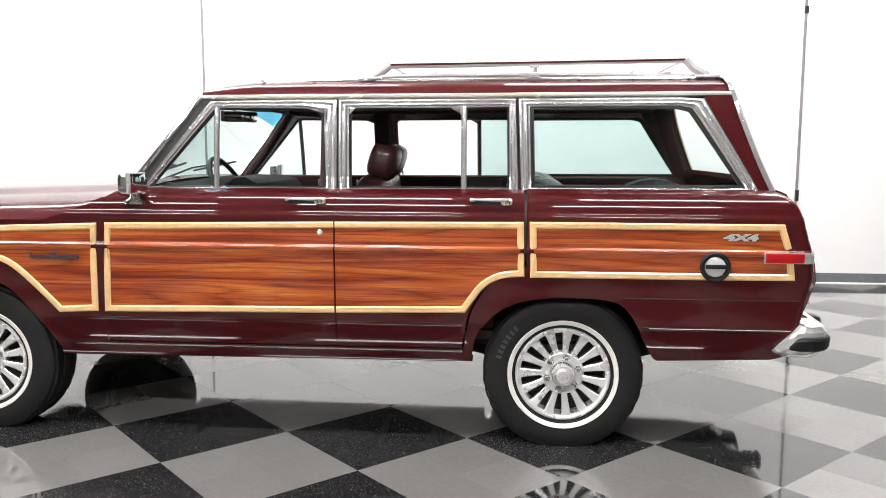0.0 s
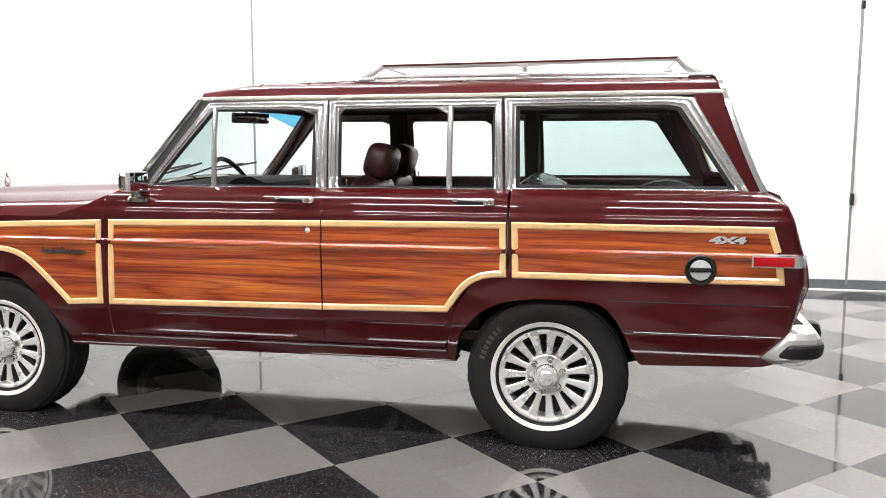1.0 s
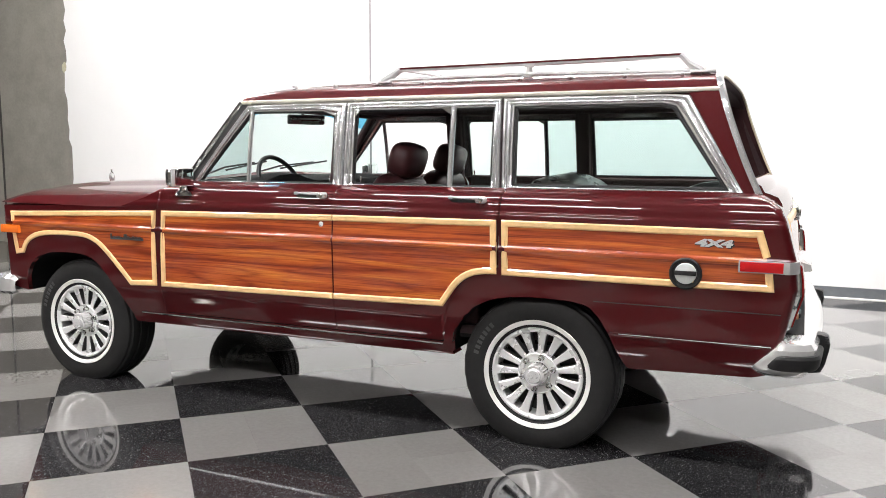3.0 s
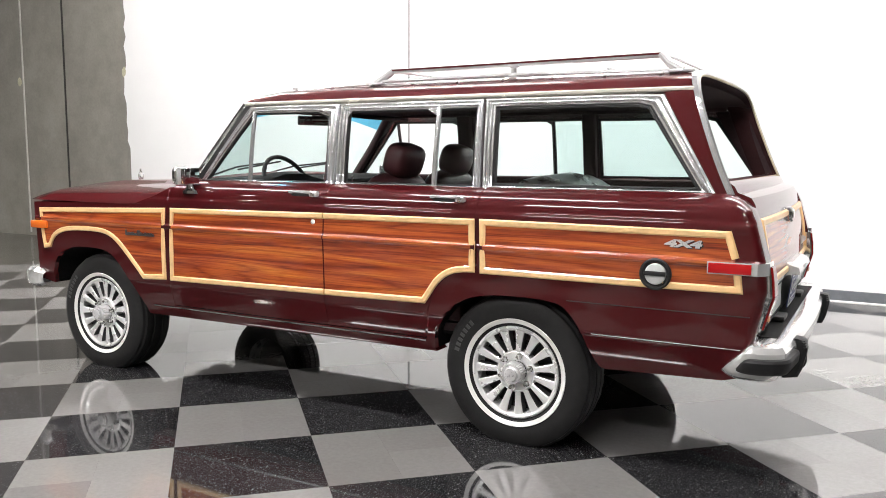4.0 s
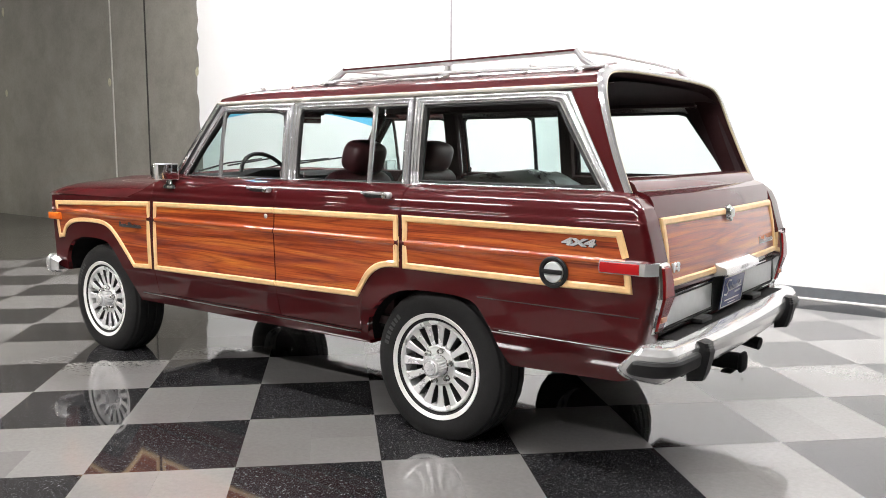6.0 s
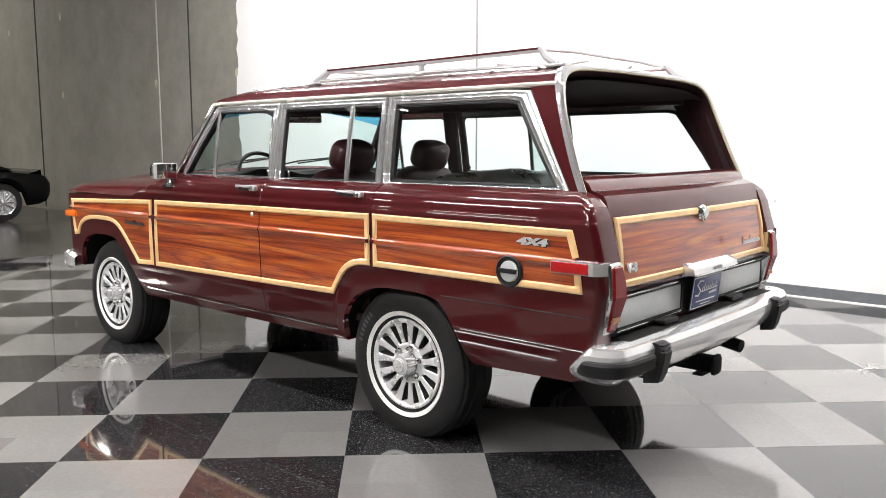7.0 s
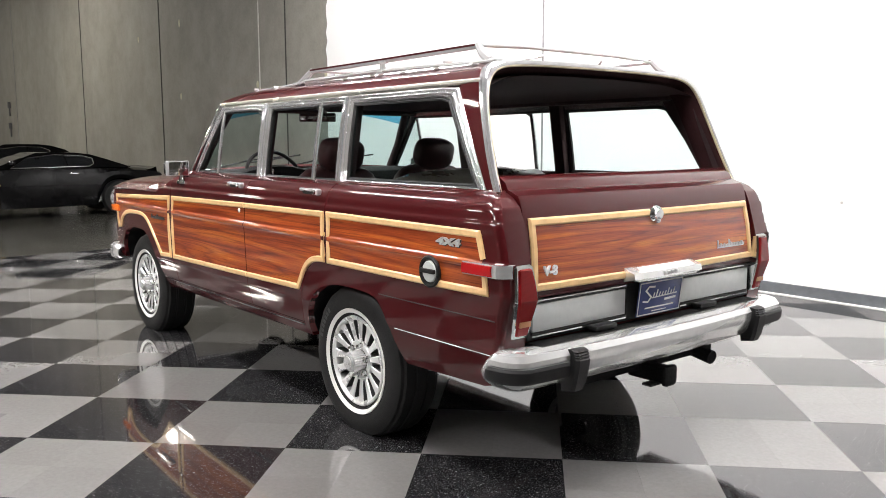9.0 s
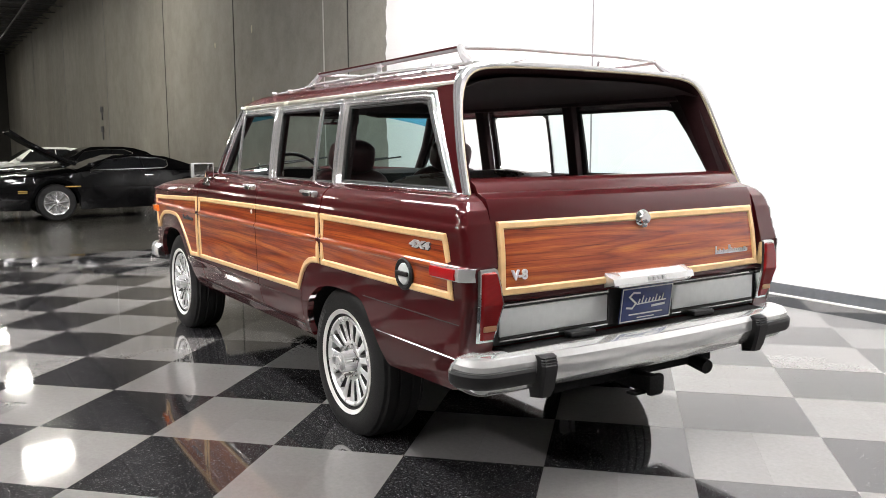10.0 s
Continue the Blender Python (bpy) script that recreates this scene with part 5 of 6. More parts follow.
# rear bumper
bm = bmesh.new()
PROF_R = [(-0.12, 0.588), (-0.05, 0.600), (-0.01, 0.600), (0.018, 0.590), (0.033, 0.568), (0.033, 0.535), (0.022, 0.495), (0.0, 0.462), (-0.02, 0.448), (-0.07, 0.440)]
rows = bumper_rows(1.105, 1, 0.905, PROF_R, 0.215, 0.60)
grid(bm, rows)
for r in (rows[0], rows[-1]):
    bm.faces.new([bm.verts.new(p) for p in r])
rb = part("rear_bumper", bm, "bumper", car, "polished rear bumper with black guards")
for s in (-1, 1):
    bm = bmesh.new()
    prof = [(0.012, 0.482), (0.036, 0.486), (0.046, 0.500), (0.050, 0.535), (0.044, 0.546), (0.030, 0.550)]
    rows = [r for r in bumper_rows(1.105, 1, 0.905, prof, 0.165, 0.60, 0.44, 0.600) if r[0][1] * s > 0.64]
    grid(bm, rows)
    for r in (rows[0], rows[-1]):
        bm.faces.new([bm.verts.new(p) for p in r])
    part("rub_strip", bm, "black", rb, "black rubber rub strip on the bumper end")
    bm = bmesh.new()
    rows = []
    for x, z in ((1.12, 0.588), (1.168, 0.588), (1.184, 0.582), (1.180, 0.577), (1.188, 0.572), (1.183, 0.567), (1.190, 0.562), (1.185, 0.557), (1.192, 0.551), (1.188, 0.52), (1.175, 0.46), (1.160, 0.425), (1.10, 0.415)):
        w = 0.038 - 0.010 * max(0.0, (0.47 - z) / 0.055)
        rows.append([(1.10, s * 0.625 - w, z), (x - 0.012, s * 0.625 - w, z), (x, s * 0.625 - w + 0.010, z), (x, s * 0.625 + w - 0.010, z), (x - 0.012, s * 0.625 + w, z), (1.10, s * 0.625 + w, z)])
    grid(bm, rows)
    part("bumper_guard", bm, "black", rb, "ribbed black rubber bumper guard")
boxed("bumper_step", (1.02, 0, 0.592), (0.14, 1.5, 0.02), "under", car)

# roof rack
for s in (-1, 1):
    bm = bmesh.new()
    tube(bm, [(-0.835, s * 0.590, 1.750), (-0.2, s * 0.586, 1.755), (0.538, s * 0.577, 1.764)], 0.0125, 8)
    rail = part("rack_rail", bm, "rackmetal", car, "chrome roof rack side rail")
    bm = bmesh.new()
    strip(bm, [(-0.835, 1.755), (-0.2, 1.760), (0.538, 1.769)], lambda x, z, l=0.0: (x, s * (0.594 - 0.0095 * (x + 0.835) + l), z), 0.012, 0.011, bev=0.002, base=-0.010)
    part("rail_inlay", bm, "paint", rail, "burgundy inlay on the rail")
    bm = bmesh.new()
    tube(bm, [(-0.93, s * 0.605, 1.698), (-0.2, s * 0.602, 1.704), (0.60, s * 0.59, 1.692)], 0.011, 8)
    for xx in (-1.45, -1.2, -0.95, -0.7, -0.45, -0.2, 0.05, 0.3, 0.55):
        box(bm, (xx, s * 0.622, 1.682), (0.016, 0.03, 0.012), 0.003)
    part("lower_rail", bm, "rackmetal", car, "bright lower rack rail on the roof edge")
    bm = bmesh.new()
    tube(bm, [(-1.45, s * 0.60, 1.676), (-1.0, s * 0.605, 1.688), (0.66, s * 0.60, 1.683)], 0.007, 6)
    part("roof_strip", bm, "rackmetal", car, "thin bright roof strip")
    for xa, xb, zt in ((-0.93, -0.835, 1.754), (0.635, 0.538, 1.768)):
        bm = bmesh.new()
        tube(bm, [(xa, s * 0.604, 1.690), ((xa * 0.4 + xb * 0.6), s * 0.597, 1.726), (xb, s * 0.588, zt)], [0.022, 0.018, 0.016], 8)
        box(bm, (xa, s * 0.604, 1.690), (0.11, 0.05, 0.014), 0.005)
        part("rack_foot", bm, "rackmetal", rail, "chrome rack foot")
    bm = bmesh.new()
    lathe(bm, [(0.030, 0.0), (0.030, 0.008), (0.014, 0.018), (0.012, 0.045), (0.026, 0.055), (0.026, 0.062)], 12, axis="Z")
    for v in bm.verts:
        v.co = Vector((-0.157 + v.co.x * 1.2, s * 0.590 + v.co.y, 1.692 + v.co.z))
    part("rack_post", bm, "rackmetal", rail, "chrome rack post")
for xx, z0, z1 in ((-0.835, 1.750, 1.752), (0.538, 1.764, 1.771), (-0.62, 1.715, 1.715), (0.30, 1.715, 1.715)):
    bm = bmesh.new()
    tube(bm, [(xx, -0.58, z0), (xx, -0.3, z1 + 0.004), (xx, 0.3, z1 + 0.004), (xx, 0.58, z0)], 0.0065, 8)
    part("cross_bar", bm, "rackmetal", car, "chrome roof rack cross bar")
for s in (-1, 1):
    for xa, xb in ((-0.62, -0.86), (0.30, 0.54)):
        bm = bmesh.new()
        tube(bm, [(xa, s * 0.54, 1.70), ((xa + xb) / 2, s * 0.3, 1.72), (xb, s * 0.2, 1.745)], 0.006, 6)
        part("rack_brace", bm, "rackmetal", car, "thin chrome rack brace")

# inside
bm = bmesh.new()
rows = []
for j in range(17):
    y = -0.755 + 1.51 * j / 16
    rows.append([(-1.62, y, 0.78), (-1.60, y, 0.98), (-1.63, y, 1.12), (-1.665, y, 1.165 + 0.045 * math.exp(-((y + 0.38) / 0.2) ** 4)), (-1.74, y, 1.185 + 0.035 * math.exp(-((y + 0.38) / 0.2) ** 4)), (-1.93, y, 1.190), (-2.02, y, 1.165), (-2.05, y, 0.9)])
grid(bm, rows)
dash = part("dashboard", bm, "under", car, "dark dashboard")
boxed("dash_wood", (-1.605, 0.32, 1.03), (0.012, 0.8, 0.12), "wood", dash, "wood-grain dash strip", 0.004)
bm = bmesh.new()
ctr, rad = Vector((-1.705, -0.38, 1.135)), 0.195
tilt = Matrix.Rotation(radians(-28), 3, "Y")
def wheel_pt(a, r, d=0.0):
    return ctr + tilt @ Vector((d, r * math.cos(a), r * math.sin(a)))
tube(bm, [wheel_pt(6.2831853 * k / 32, rad) for k in range(32)], 0.013, 8, closed=True)
for a in (0.25, math.pi - 0.25, -math.pi / 2):
    tube(bm, [wheel_pt(a, 0.02, -0.03), wheel_pt(a, rad)], 0.012, 6)
tube(bm, [wheel_pt(0, 0, -0.02), wheel_pt(0, 0, -0.22)], 0.035, 10)
lathe(bm, [(0.055, 0), (0.05, 0.03), (0.01, 0.035)], 14, ctr, "X")
part("steering_wheel", bm, "black", car, "black four-spoke steering wheel")
bm = bmesh.new()
box(bm, (-1.79, 0.0, 1.536), (0.024, 0.25, 0.060), 0.010, Matrix.Rotation(radians(-30), 4, 'Z') @ Matrix.Rotation(radians(4), 4, 'Y'), 3)
im = part("inner_mirror", bm, "black", car, "black interior mirror")
bm = bmesh.new()
box(bm, (-1.7775, -0.0075, 1.536), (0.006, 0.240, 0.052), 0.002, Matrix.Rotation(radians(-30), 4, 'Z') @ Matrix.Rotation(radians(4), 4, 'Y'))
part("mirror_glass", bm, "mirror", im)
bm = bmesh.new()
tube(bm, [(-1.80, 0, 1.52), (-1.82, 0, 1.59)], 0.009, 6)
part("mirror_stem", bm, "black", im)
for s in (-1, 1):
    boxed("sun_visor", (-1.55, s * 0.36, 1.565), (0.16, 0.5, 0.022), "trimcloth", car, "dark sun visor", 0.008, Matrix.Rotation(0.12, 4, "Y"))
# soft cushion shape
def cushion(name, c, s, mat, parent, lean=0.0, label="", pw=4.0, wr=0.004):
    bm = bmesh.new()
    r = bmesh.ops.create_cube(bm, size=2.0)
    bmesh.ops.subdivide_edges(bm, edges=bm.edges, cuts=7, use_grid_fill=True)
    rot = Matrix.Rotation(lean, 3, "Y")
    for v in bm.verts:
        p = v.co
        k = (abs(p.x) ** pw + abs(p.y) ** pw + abs(p.z) ** pw) ** (1 / pw)
        p = p / k
        q = Vector((p.x * s[0] / 2, p.y * s[1] / 2, p.z * s[2] / 2))
        q *= 1 + wr * 10 * noise.noise(q * 9)
        v.co = rot @ q + Vector(c)
    return part(name, bm, mat, parent, label, sharp=80)


for s, dx in ((-1, 0.0), (1, -0.07)):
    seat = cushion("front_seat", (-1.16 + dx, s * 0.37, 0.78), (0.52, 0.54, 0.22), "leather", car, 0.05, "burgundy leather front seat")
    cushion("backrest", (-0.985 + dx, s * 0.37, 0.975), (0.17, 0.54, 0.50), "leather", seat, 0.18, "burgundy leather backrest")
    cushion("headrest", (-0.905 + dx, s * 0.37, 1.295), (0.145, 0.27, 0.185), "leather", seat, 0.32, "burgundy leather headrest", 3.6)
    bm = bmesh.new()
    for d in (-0.06, 0.06):
        tube(bm, [(-0.945 + dx, s * 0.37 + d, 1.13), (-0.925 + dx, s * 0.37 + d, 1.24)], 0.007, 6)
    part("headrest_post", bm, "chrome", seat)
bench = cushion("rear_seat", (-0.42, 0, 0.74), (0.5, 1.3, 0.2), "leather", car, 0.05, "burgundy leather rear bench")
cushion("backrest", (-0.13, 0.0, 0.985), (0.27, 1.30, 0.46), "seat_cover", bench, 0.25, "creased brownish leather backrest with painted grey-green sheen", 3.4, 0.012)
boxed("load_floor", (0.52, 0, 0.70), (0.74, 1.3, 0.04), "trimcloth", car, "dark carpeted load floor", 0.01)
bm = bmesh.new()
lathe(bm, [(0.02, -0.09), (0.29, -0.09), (0.345, -0.05), (0.35, 0.05), (0.29, 0.09), (0.02, 0.09)], 28)
for v in bm.verts:
    v.co += Vector((0.60, 0.58, 0.83))
part("spare_wheel", bm, "black", car, "black covered spare wheel in the load bay")
for s in (-1, 1):
    bm = bmesh.new()
    box(bm, (0.32, s * 0.752, 0.92), (1.0, 0.05, 0.52), 0.02)
    part("inner_side_trim", bm, "maroon_plastic", car, "dark maroon inner side trim")
boxed("cabin_floor", (-1.0, 0, 0.50), (2.1, 1.6, 0.04), "trimcloth", car, "dark carpeted cabin floor")
boxed("firewall", (-2.06, 0, 0.80), (0.05, 1.6, 0.6), "under", car)

# underneath
bm = bmesh.new()
for s in (-1, 1):
    box(bm, (-1.2, s * 0.42, 0.44), (4.2, 0.07, 0.10), 0.01)
for x in (-2.3, -1.3, -0.6, 0.75):
    box(bm, (x, 0, 0.44), (0.08, 0.9, 0.08), 0.01)
box(bm, (-1.1, 0, 0.47), (2.3, 1.58, 0.02))
part("chassis", bm, "under", car, "black ladder chassis")
for x in (0.0, -2.80):
    bm = bmesh.new()
    tube(bm, [(x, -0.72, 0.345), (x, 0.72, 0.345)], 0.045, 10)
    lathe(bm, [(0.02, -0.13), (0.11, -0.08), (0.13, 0.0), (0.11, 0.08), (0.02, 0.13)], 14, (x, 0.12, 0.345), "Y")
    part("axle", bm, "under", car, "black live axle")
for y0 in (-0.46, 0.46):
    bm = bmesh.new()
    tube(bm, [(-0.62, y0, 0.40), (-0.3, y0, 0.33), (0.0, y0, 0.30), (0.3, y0, 0.33), (0.66, y0, 0.42)], 0.026, 6)
    part("leaf_spring", bm, "under", car, "black rear leaf spring")
# unseen lump added to block the wall's light in the floor under the car
bm = bmesh.new()
box(bm, (-1.55, 0.0, 0.36), (1.0, 0.44, 0.20), 0.06)
box(bm, (-1.20, 0.05, 0.30), (0.42, 0.52, 0.14), 0.04)
box(bm, (-1.15, 0.0, 0.34), (0.12, 0.96, 0.06), 0.015)
part("gearbox", bm, "under", car, "unseen black gearbox lump added to darken the floor below")
bm = bmesh.new()
box(bm, (0.65, -0.05, 0.46), (0.5, 0.8, 0.14), 0.04)
part("fuel_tank", bm, "under", car, "black fuel tank")
bm = bmesh.new()
tube(bm, [(-1.9, 0.3, 0.42), (-0.75, 0.3, 0.42), (-0.70, 0.3, 0.40), (-0.2, 0.3, 0.40)], [0.03, 0.03, 0.10, 0.10], 12)
tube(bm, [(-0.2, 0.3, 0.42), (0.1, 0.4, 0.50), (0.5, 0.42, 0.46), (1.10, 0.36, 0.375)], 0.032, 10)
part("exhaust", bm, "under", car, "dark exhaust pipe and silencer")
bm = bmesh.new()
box(bm, (1.03, 0.0, 0.362), (0.20, 0.07, 0.07), 0.006)
box(bm, (0.98, 0.02, 0.40), (0.06, 0.95, 0.06), 0.008)
box(bm, (1.08, -0.03, 0.328), (0.05, 0.14, 0.012), 0.005)
box(bm, (1.125, 0.0, 0.362), (0.03, 0.092, 0.092), 0.02)
part("tow_hitch", bm, "under", car, "black tow hitch receiver")
for s in (-1, 1):
    for xs, arch in ((0.0, ARCH_R), (-2.80, ARCH_F)):
        bm = bmesh.new()
        rows = [[(x, s * (half(x, max(z, 0.4)) - d), z + 0.0) for d in (0.004, 0.18, 0.40, 0.94)] for x, z in arch]
        grid(bm, rows)
        part("wheel_housing", bm, "under", car, "black wheel housing")
        bm = bmesh.new()
        grid(bm, [[(x, s * 0.56, max(z, 0.375) + 0.002), (x, s * 0.56, 0.37)] for x, z in arch])
        part("inner_liner", bm, "under", car, "black inner wheel arch liner")
RAKE[0] = 0.0

# wheels


def tyre_mesh():
    bm = bmesh.new()
    prof = [(0.205, -0.095), (0.225, -0.108), (0.27, -0.122), (0.31, -0.121), (0.340, -0.112), (0.352, -0.103), (0.356, -0.088), (0.3655, -0.080), (0.3655, -0.04), (0.359, -0.036), (0.359, -0.026), (0.3665, -0.022), (0.3665, 0.022), (0.359, 0.026), (0.359, 0.036), (0.3655, 0.04), (0.3655, 0.08), (0.356, 0.088), (0.352, 0.103), (0.34, 0.112), (0.31, 0.121), (0.27, 0.122), (0.225, 0.108), (0.205, 0.095)]
    rings = lathe(bm, prof, 96, caps=False)
    # tread blocks: every third segment steps in at the shoulders
    for k, ring in enumerate(rings):
        if k in (6, 7, 16, 17):
            for j, v in enumerate(ring):
                if j % 3 == 0:
                    v.co.x *= 0.993
                    v.co.z *= 0.993
    return bm


def put_wheel(x, y, s):
    """Wheel at its hub; the outside looks towards s."""
    zc = 0.338
    m = pose(x, y, zc)
    flip = lambda v: Vector((v.x, -v.y if s > 0 else v.y, v.z))

    def lay(bm):
        for v in bm.verts:
            q = flip(v.co)
            v.co = Vector((q.x + x, q.y + y, max(q.z + zc, 0.0015)))
        return bm
    tyre = part("wheel", lay(tyre_mesh()), "rubber", car, "black whitewall tyre on a slotted alloy wheel")
    bm = bmesh.new()
    lathe(bm, [(0.230, -0.113), (0.232, -0.1155), (0.250, -0.1215), (0.252, -0.118)], 96, caps=False)
    part("whitewall_band", lay(bm), "white_rubber", tyre, "white sidewall band")
    # moulded letters on the sidewall as small bars
    for k in range(7):
        a = math.radians(165) - 0.085 * k
        bm = bmesh.new()
        box(bm, (math.cos(a) * 0.300, -0.1220, math.sin(a) * 0.300), (0.015, 0.003, 0.024), 0.0, Matrix.Rotation(-(a - math.pi / 2), 4, "Y"))
        part("sidewall_mark", lay(bm), "tyre_mark", tyre)
    bm = bmesh.new()
    lathe(bm, [(0.215, 0.09), (0.211, -0.06), (0.209, -0.098), (0.216, -0.104), (0.213, -0.109), (0.205, -0.110), (0.200, -0.104), (0.194, -0.100), (0.192, -0.094), (0.192, -0.02)], 72, caps=False)
    rim = part("rim", lay(bm), "alloy", tyre, "machined alloy rim with fifteen spokes")
    bm = bmesh.new()
    lathe(bm, [(0.193, -0.02), (0.10, -0.03), (0.01, -0.03)], 48, caps=False)
    part("brake_disc", lay(bm), "alloy_grey", tyre, "grey inner wheel dish")
    for k in range(15):
        a = 6.2831853 * (k + 0.5) / 15
        bm = bmesh.new()
        rows = []
        for r, w, d in ((0.088, 0.0135, -0.088), (0.12, 0.0140, -0.093), (0.150, 0.0168, -0.096), (0.180, 0.0205, -0.0990), (0.197, 0.0265, -0.1015)):
            row = []
            for t, dd in ((-1.0, 0.045), (-1.0, 0.004), (-0.75, 0.0), (0.75, 0.0), (1.0, 0.004), (1.0, 0.045)):
                row.append((r * math.cos(a) - w * t * math.sin(a), d + dd, r * math.sin(a) + w * t * math.cos(a)))
            rows.append(row)
        grid(bm, rows)
        sp = part("spoke", lay(bm), "alloy", tyre)
        sp.data.materials.append(M["alloy_grey"])
        for f in sp.data.polygons:
            if abs(f.normal.y) < 0.5:
                f.material_index = 1
    bm = bmesh.new()
    lathe(bm, [(0.100, -0.045), (0.098, -0.085), (0.092, -0.092), (0.088, -0.088), (0.062, -0.086), (0.056, -0.080), (0.05, -0.080)], 48, caps=False)
    part("hub_disc", lay(bm), "alloy", tyre, "machined hub disc")
    bm = bmesh.new()
    prof = [(0.050, -0.08), (0.050, -0.138), (0.046, -0.145), (0.036, -0.147), (0.034, -0.154), (0.028, -0.158), (0.002, -0.159)]
    rings = lathe(bm, prof, 48, caps=False)
    for ring in rings[:2]:
        for j, v in enumerate(ring):
            if j % 2:
                v.co.x *= 0.90
                v.co.z *= 0.90
    part("hub_cap", lay(bm), "rackmetal", tyre, "ribbed chrome hub cap")
    bm = bmesh.new()
    lathe(bm, [(0.031, -0.1545), (0.029, -0.1605), (0.002, -0.161)], 20, caps=False)
    part("cap_emblem", lay(bm), "badge", tyre, "grey hub emblem disc")
    for k in range(6):
        a = 6.2831853 * k / 6 + 0.3
        bm = bmesh.new()
        lathe(bm, [(0.016, -0.086), (0.016, -0.092), (0.012, -0.093), (0.012, -0.108), (0.008, -0.116), (0.001, -0.118)], 6, (0.074 * math.cos(a), 0, 0.074 * math.sin(a)), caps=False)
        part("wheel_nut", lay(bm), "chrome", tyre)


for x, y in ((-0.012, 0.755), (-2.80, 0.755)):
    for s in (-1, 1):
        put_wheel(x, s * y, s)

# ---------------------------------------------------------------- cars parked in the hall behind
def coupe(cx, cy, paint, label, hood_open, length=4.95, height=1.235, wide=0.92):
    """A low coupe, nose towards -y."""
    c = empty("parked_car")
    tagged(c, label, "car", "cars parked in the hall")
    L = length
    # station: along, belt height, roof height, roof half width, half width, bottom
    st = [(-0.50, 0.55, 0, 0, 0.70, 0.30), (-0.49, 0.66, 0, 0, 0.80, 0.24), (-0.44, 0.76, 0, 0, 0.88, 0.22), (-0.30, 0.84, 0, 0, 0.92, 0.20), (-0.12, 0.90, 0, 0, 0.92, 0.20), (0.05, 0.92, 0, 0, 0.91, 0.20), (0.20, 0.91, 0, 0, 0.92, 0.21), (0.34, 0.885, 0, 0, 0.92, 0.23), (0.45, 0.84, 0, 0, 0.88, 0.28), (0.49, 0.78, 0, 0, 0.82, 0.34), (0.50, 0.70, 0, 0, 0.76, 0.42)]
    wf, wr = -0.50 * L + 1.28, -0.50 * L + 3.73
    bm = bmesh.new()
    ts = [i / 60 for i in range(61)]
    rows = []
    for t in ts:
        a = -0.5 + t
        b = lerp_table([(q[0], q[1]) for q in st], a)
        w = lerp_table([(q[0], q[4]) for q in st], a)
        lo = lerp_table([(q[0], q[5]) for q in st], a)
        y = a * L
        for wy in (wf, wr):
            if abs(y - wy) < 0.37:
                lo = max(lo, 0.33 + math.sqrt(0.37 ** 2 - (y - wy) ** 2))
        lo = min(lo, b - 0.08)
        half_sec = [(w * 0.93, lo), (w, lo + (b - lo) * 0.35), (w, lo + (b - lo) * 0.7), (w * 0.96, b - 0.03), (w * 0.86, b), (w * 0.45, b + 0.035), (0, b + 0.045)]
        rows.append([(cx + u, cy + y, z) for u, z in half_sec] + [(cx - u, cy + y, z) for u, z in reversed(half_sec[:-1])])
    grid(bm, rows)
    for k in (0, -1):
        bm.faces.new([bm.verts.new(p) for p in rows[k]])
    part("body", bm, paint, c)
    # cabin
    cab = [(-0.135, 0.92, 0.80), (-0.03, height - 0.07, 0.64), (0.005, height - 0.01, 0.61), (0.06, height, 0.60), (0.15, height - 0.005, 0.60), (0.21, height - 0.04, 0.62), (0.27, height - 0.13, 0.68), (0.36, 0.90, 0.79)]
    bm = bmesh.new()
    grid(bm, [[(cx + s * w, cy + a * L, z) for s in (-1, -0.5, 0, 0.5, 1)] for a, z, w in cab])
    part("roof", bm, paint, c)
    bm = bmesh.new()
    grid(bm, [[(cx + s * (w - 0.04), cy + a * L - 0.012, z + 0.006) for s in (-1, -0.5, 0, 0.5, 1)] for a, z, w in (cab[0], (-0.036, height - 0.078, 0.645))])
    part("windscreen", bm, "dark_glass", c, "dark windscreen")
    top = lambda y: (lerp_table([(a * L, z) for a, z, w in cab], y), lerp_table([(a * L, w) for a, z, w in cab], y))

    def on_side(s, y, k, lift=0.0):
        z, w = top(y)
        return (cx + s * (0.83 + (w - 0.83) * k + lift), cy + y, 0.90 + (z - 0.90) * k)
    for s in (-1, 1):
        bm = bmesh.new()
        grid(bm, [[on_side(s, a * L, k) for k in (0, 0.5, 1)] for a, z, w in cab])
        part("cabin_side", bm, paint, c)
        edge = [(-0.42, 0.10), (-0.12, 0.84), (0.35, 0.86), (0.80, 0.84), (0.98, 0.70), (0.98, 0.30), (0.90, 0.10)]
        bm = bmesh.new()
        bm.faces.new([bm.verts.new(on_side(s, y, k, 0.012)) for y, k in edge])
        part("side_window", bm, "dark_glass", c, "dark side glass")
        bm = bmesh.new()
        tube(bm, [on_side(s, y, k, 0.014) for y, k in edge], 0.011, 6, closed=True)
        part("window_trim", bm, "chrome", c, "thin chrome window outline")
        bm = bmesh.new()
        tube(bm, [on_side(s, 0.52, 0.1, 0.016), on_side(s, 0.50, 0.86, 0.016)], 0.012, 6)
        part("window_post", bm, paint, c)
        boxed("door_handle", (cx + s * 0.925, cy + 0.60, 0.80), (0.02, 0.16, 0.025), "chrome", c, "chrome door handle", 0.006)
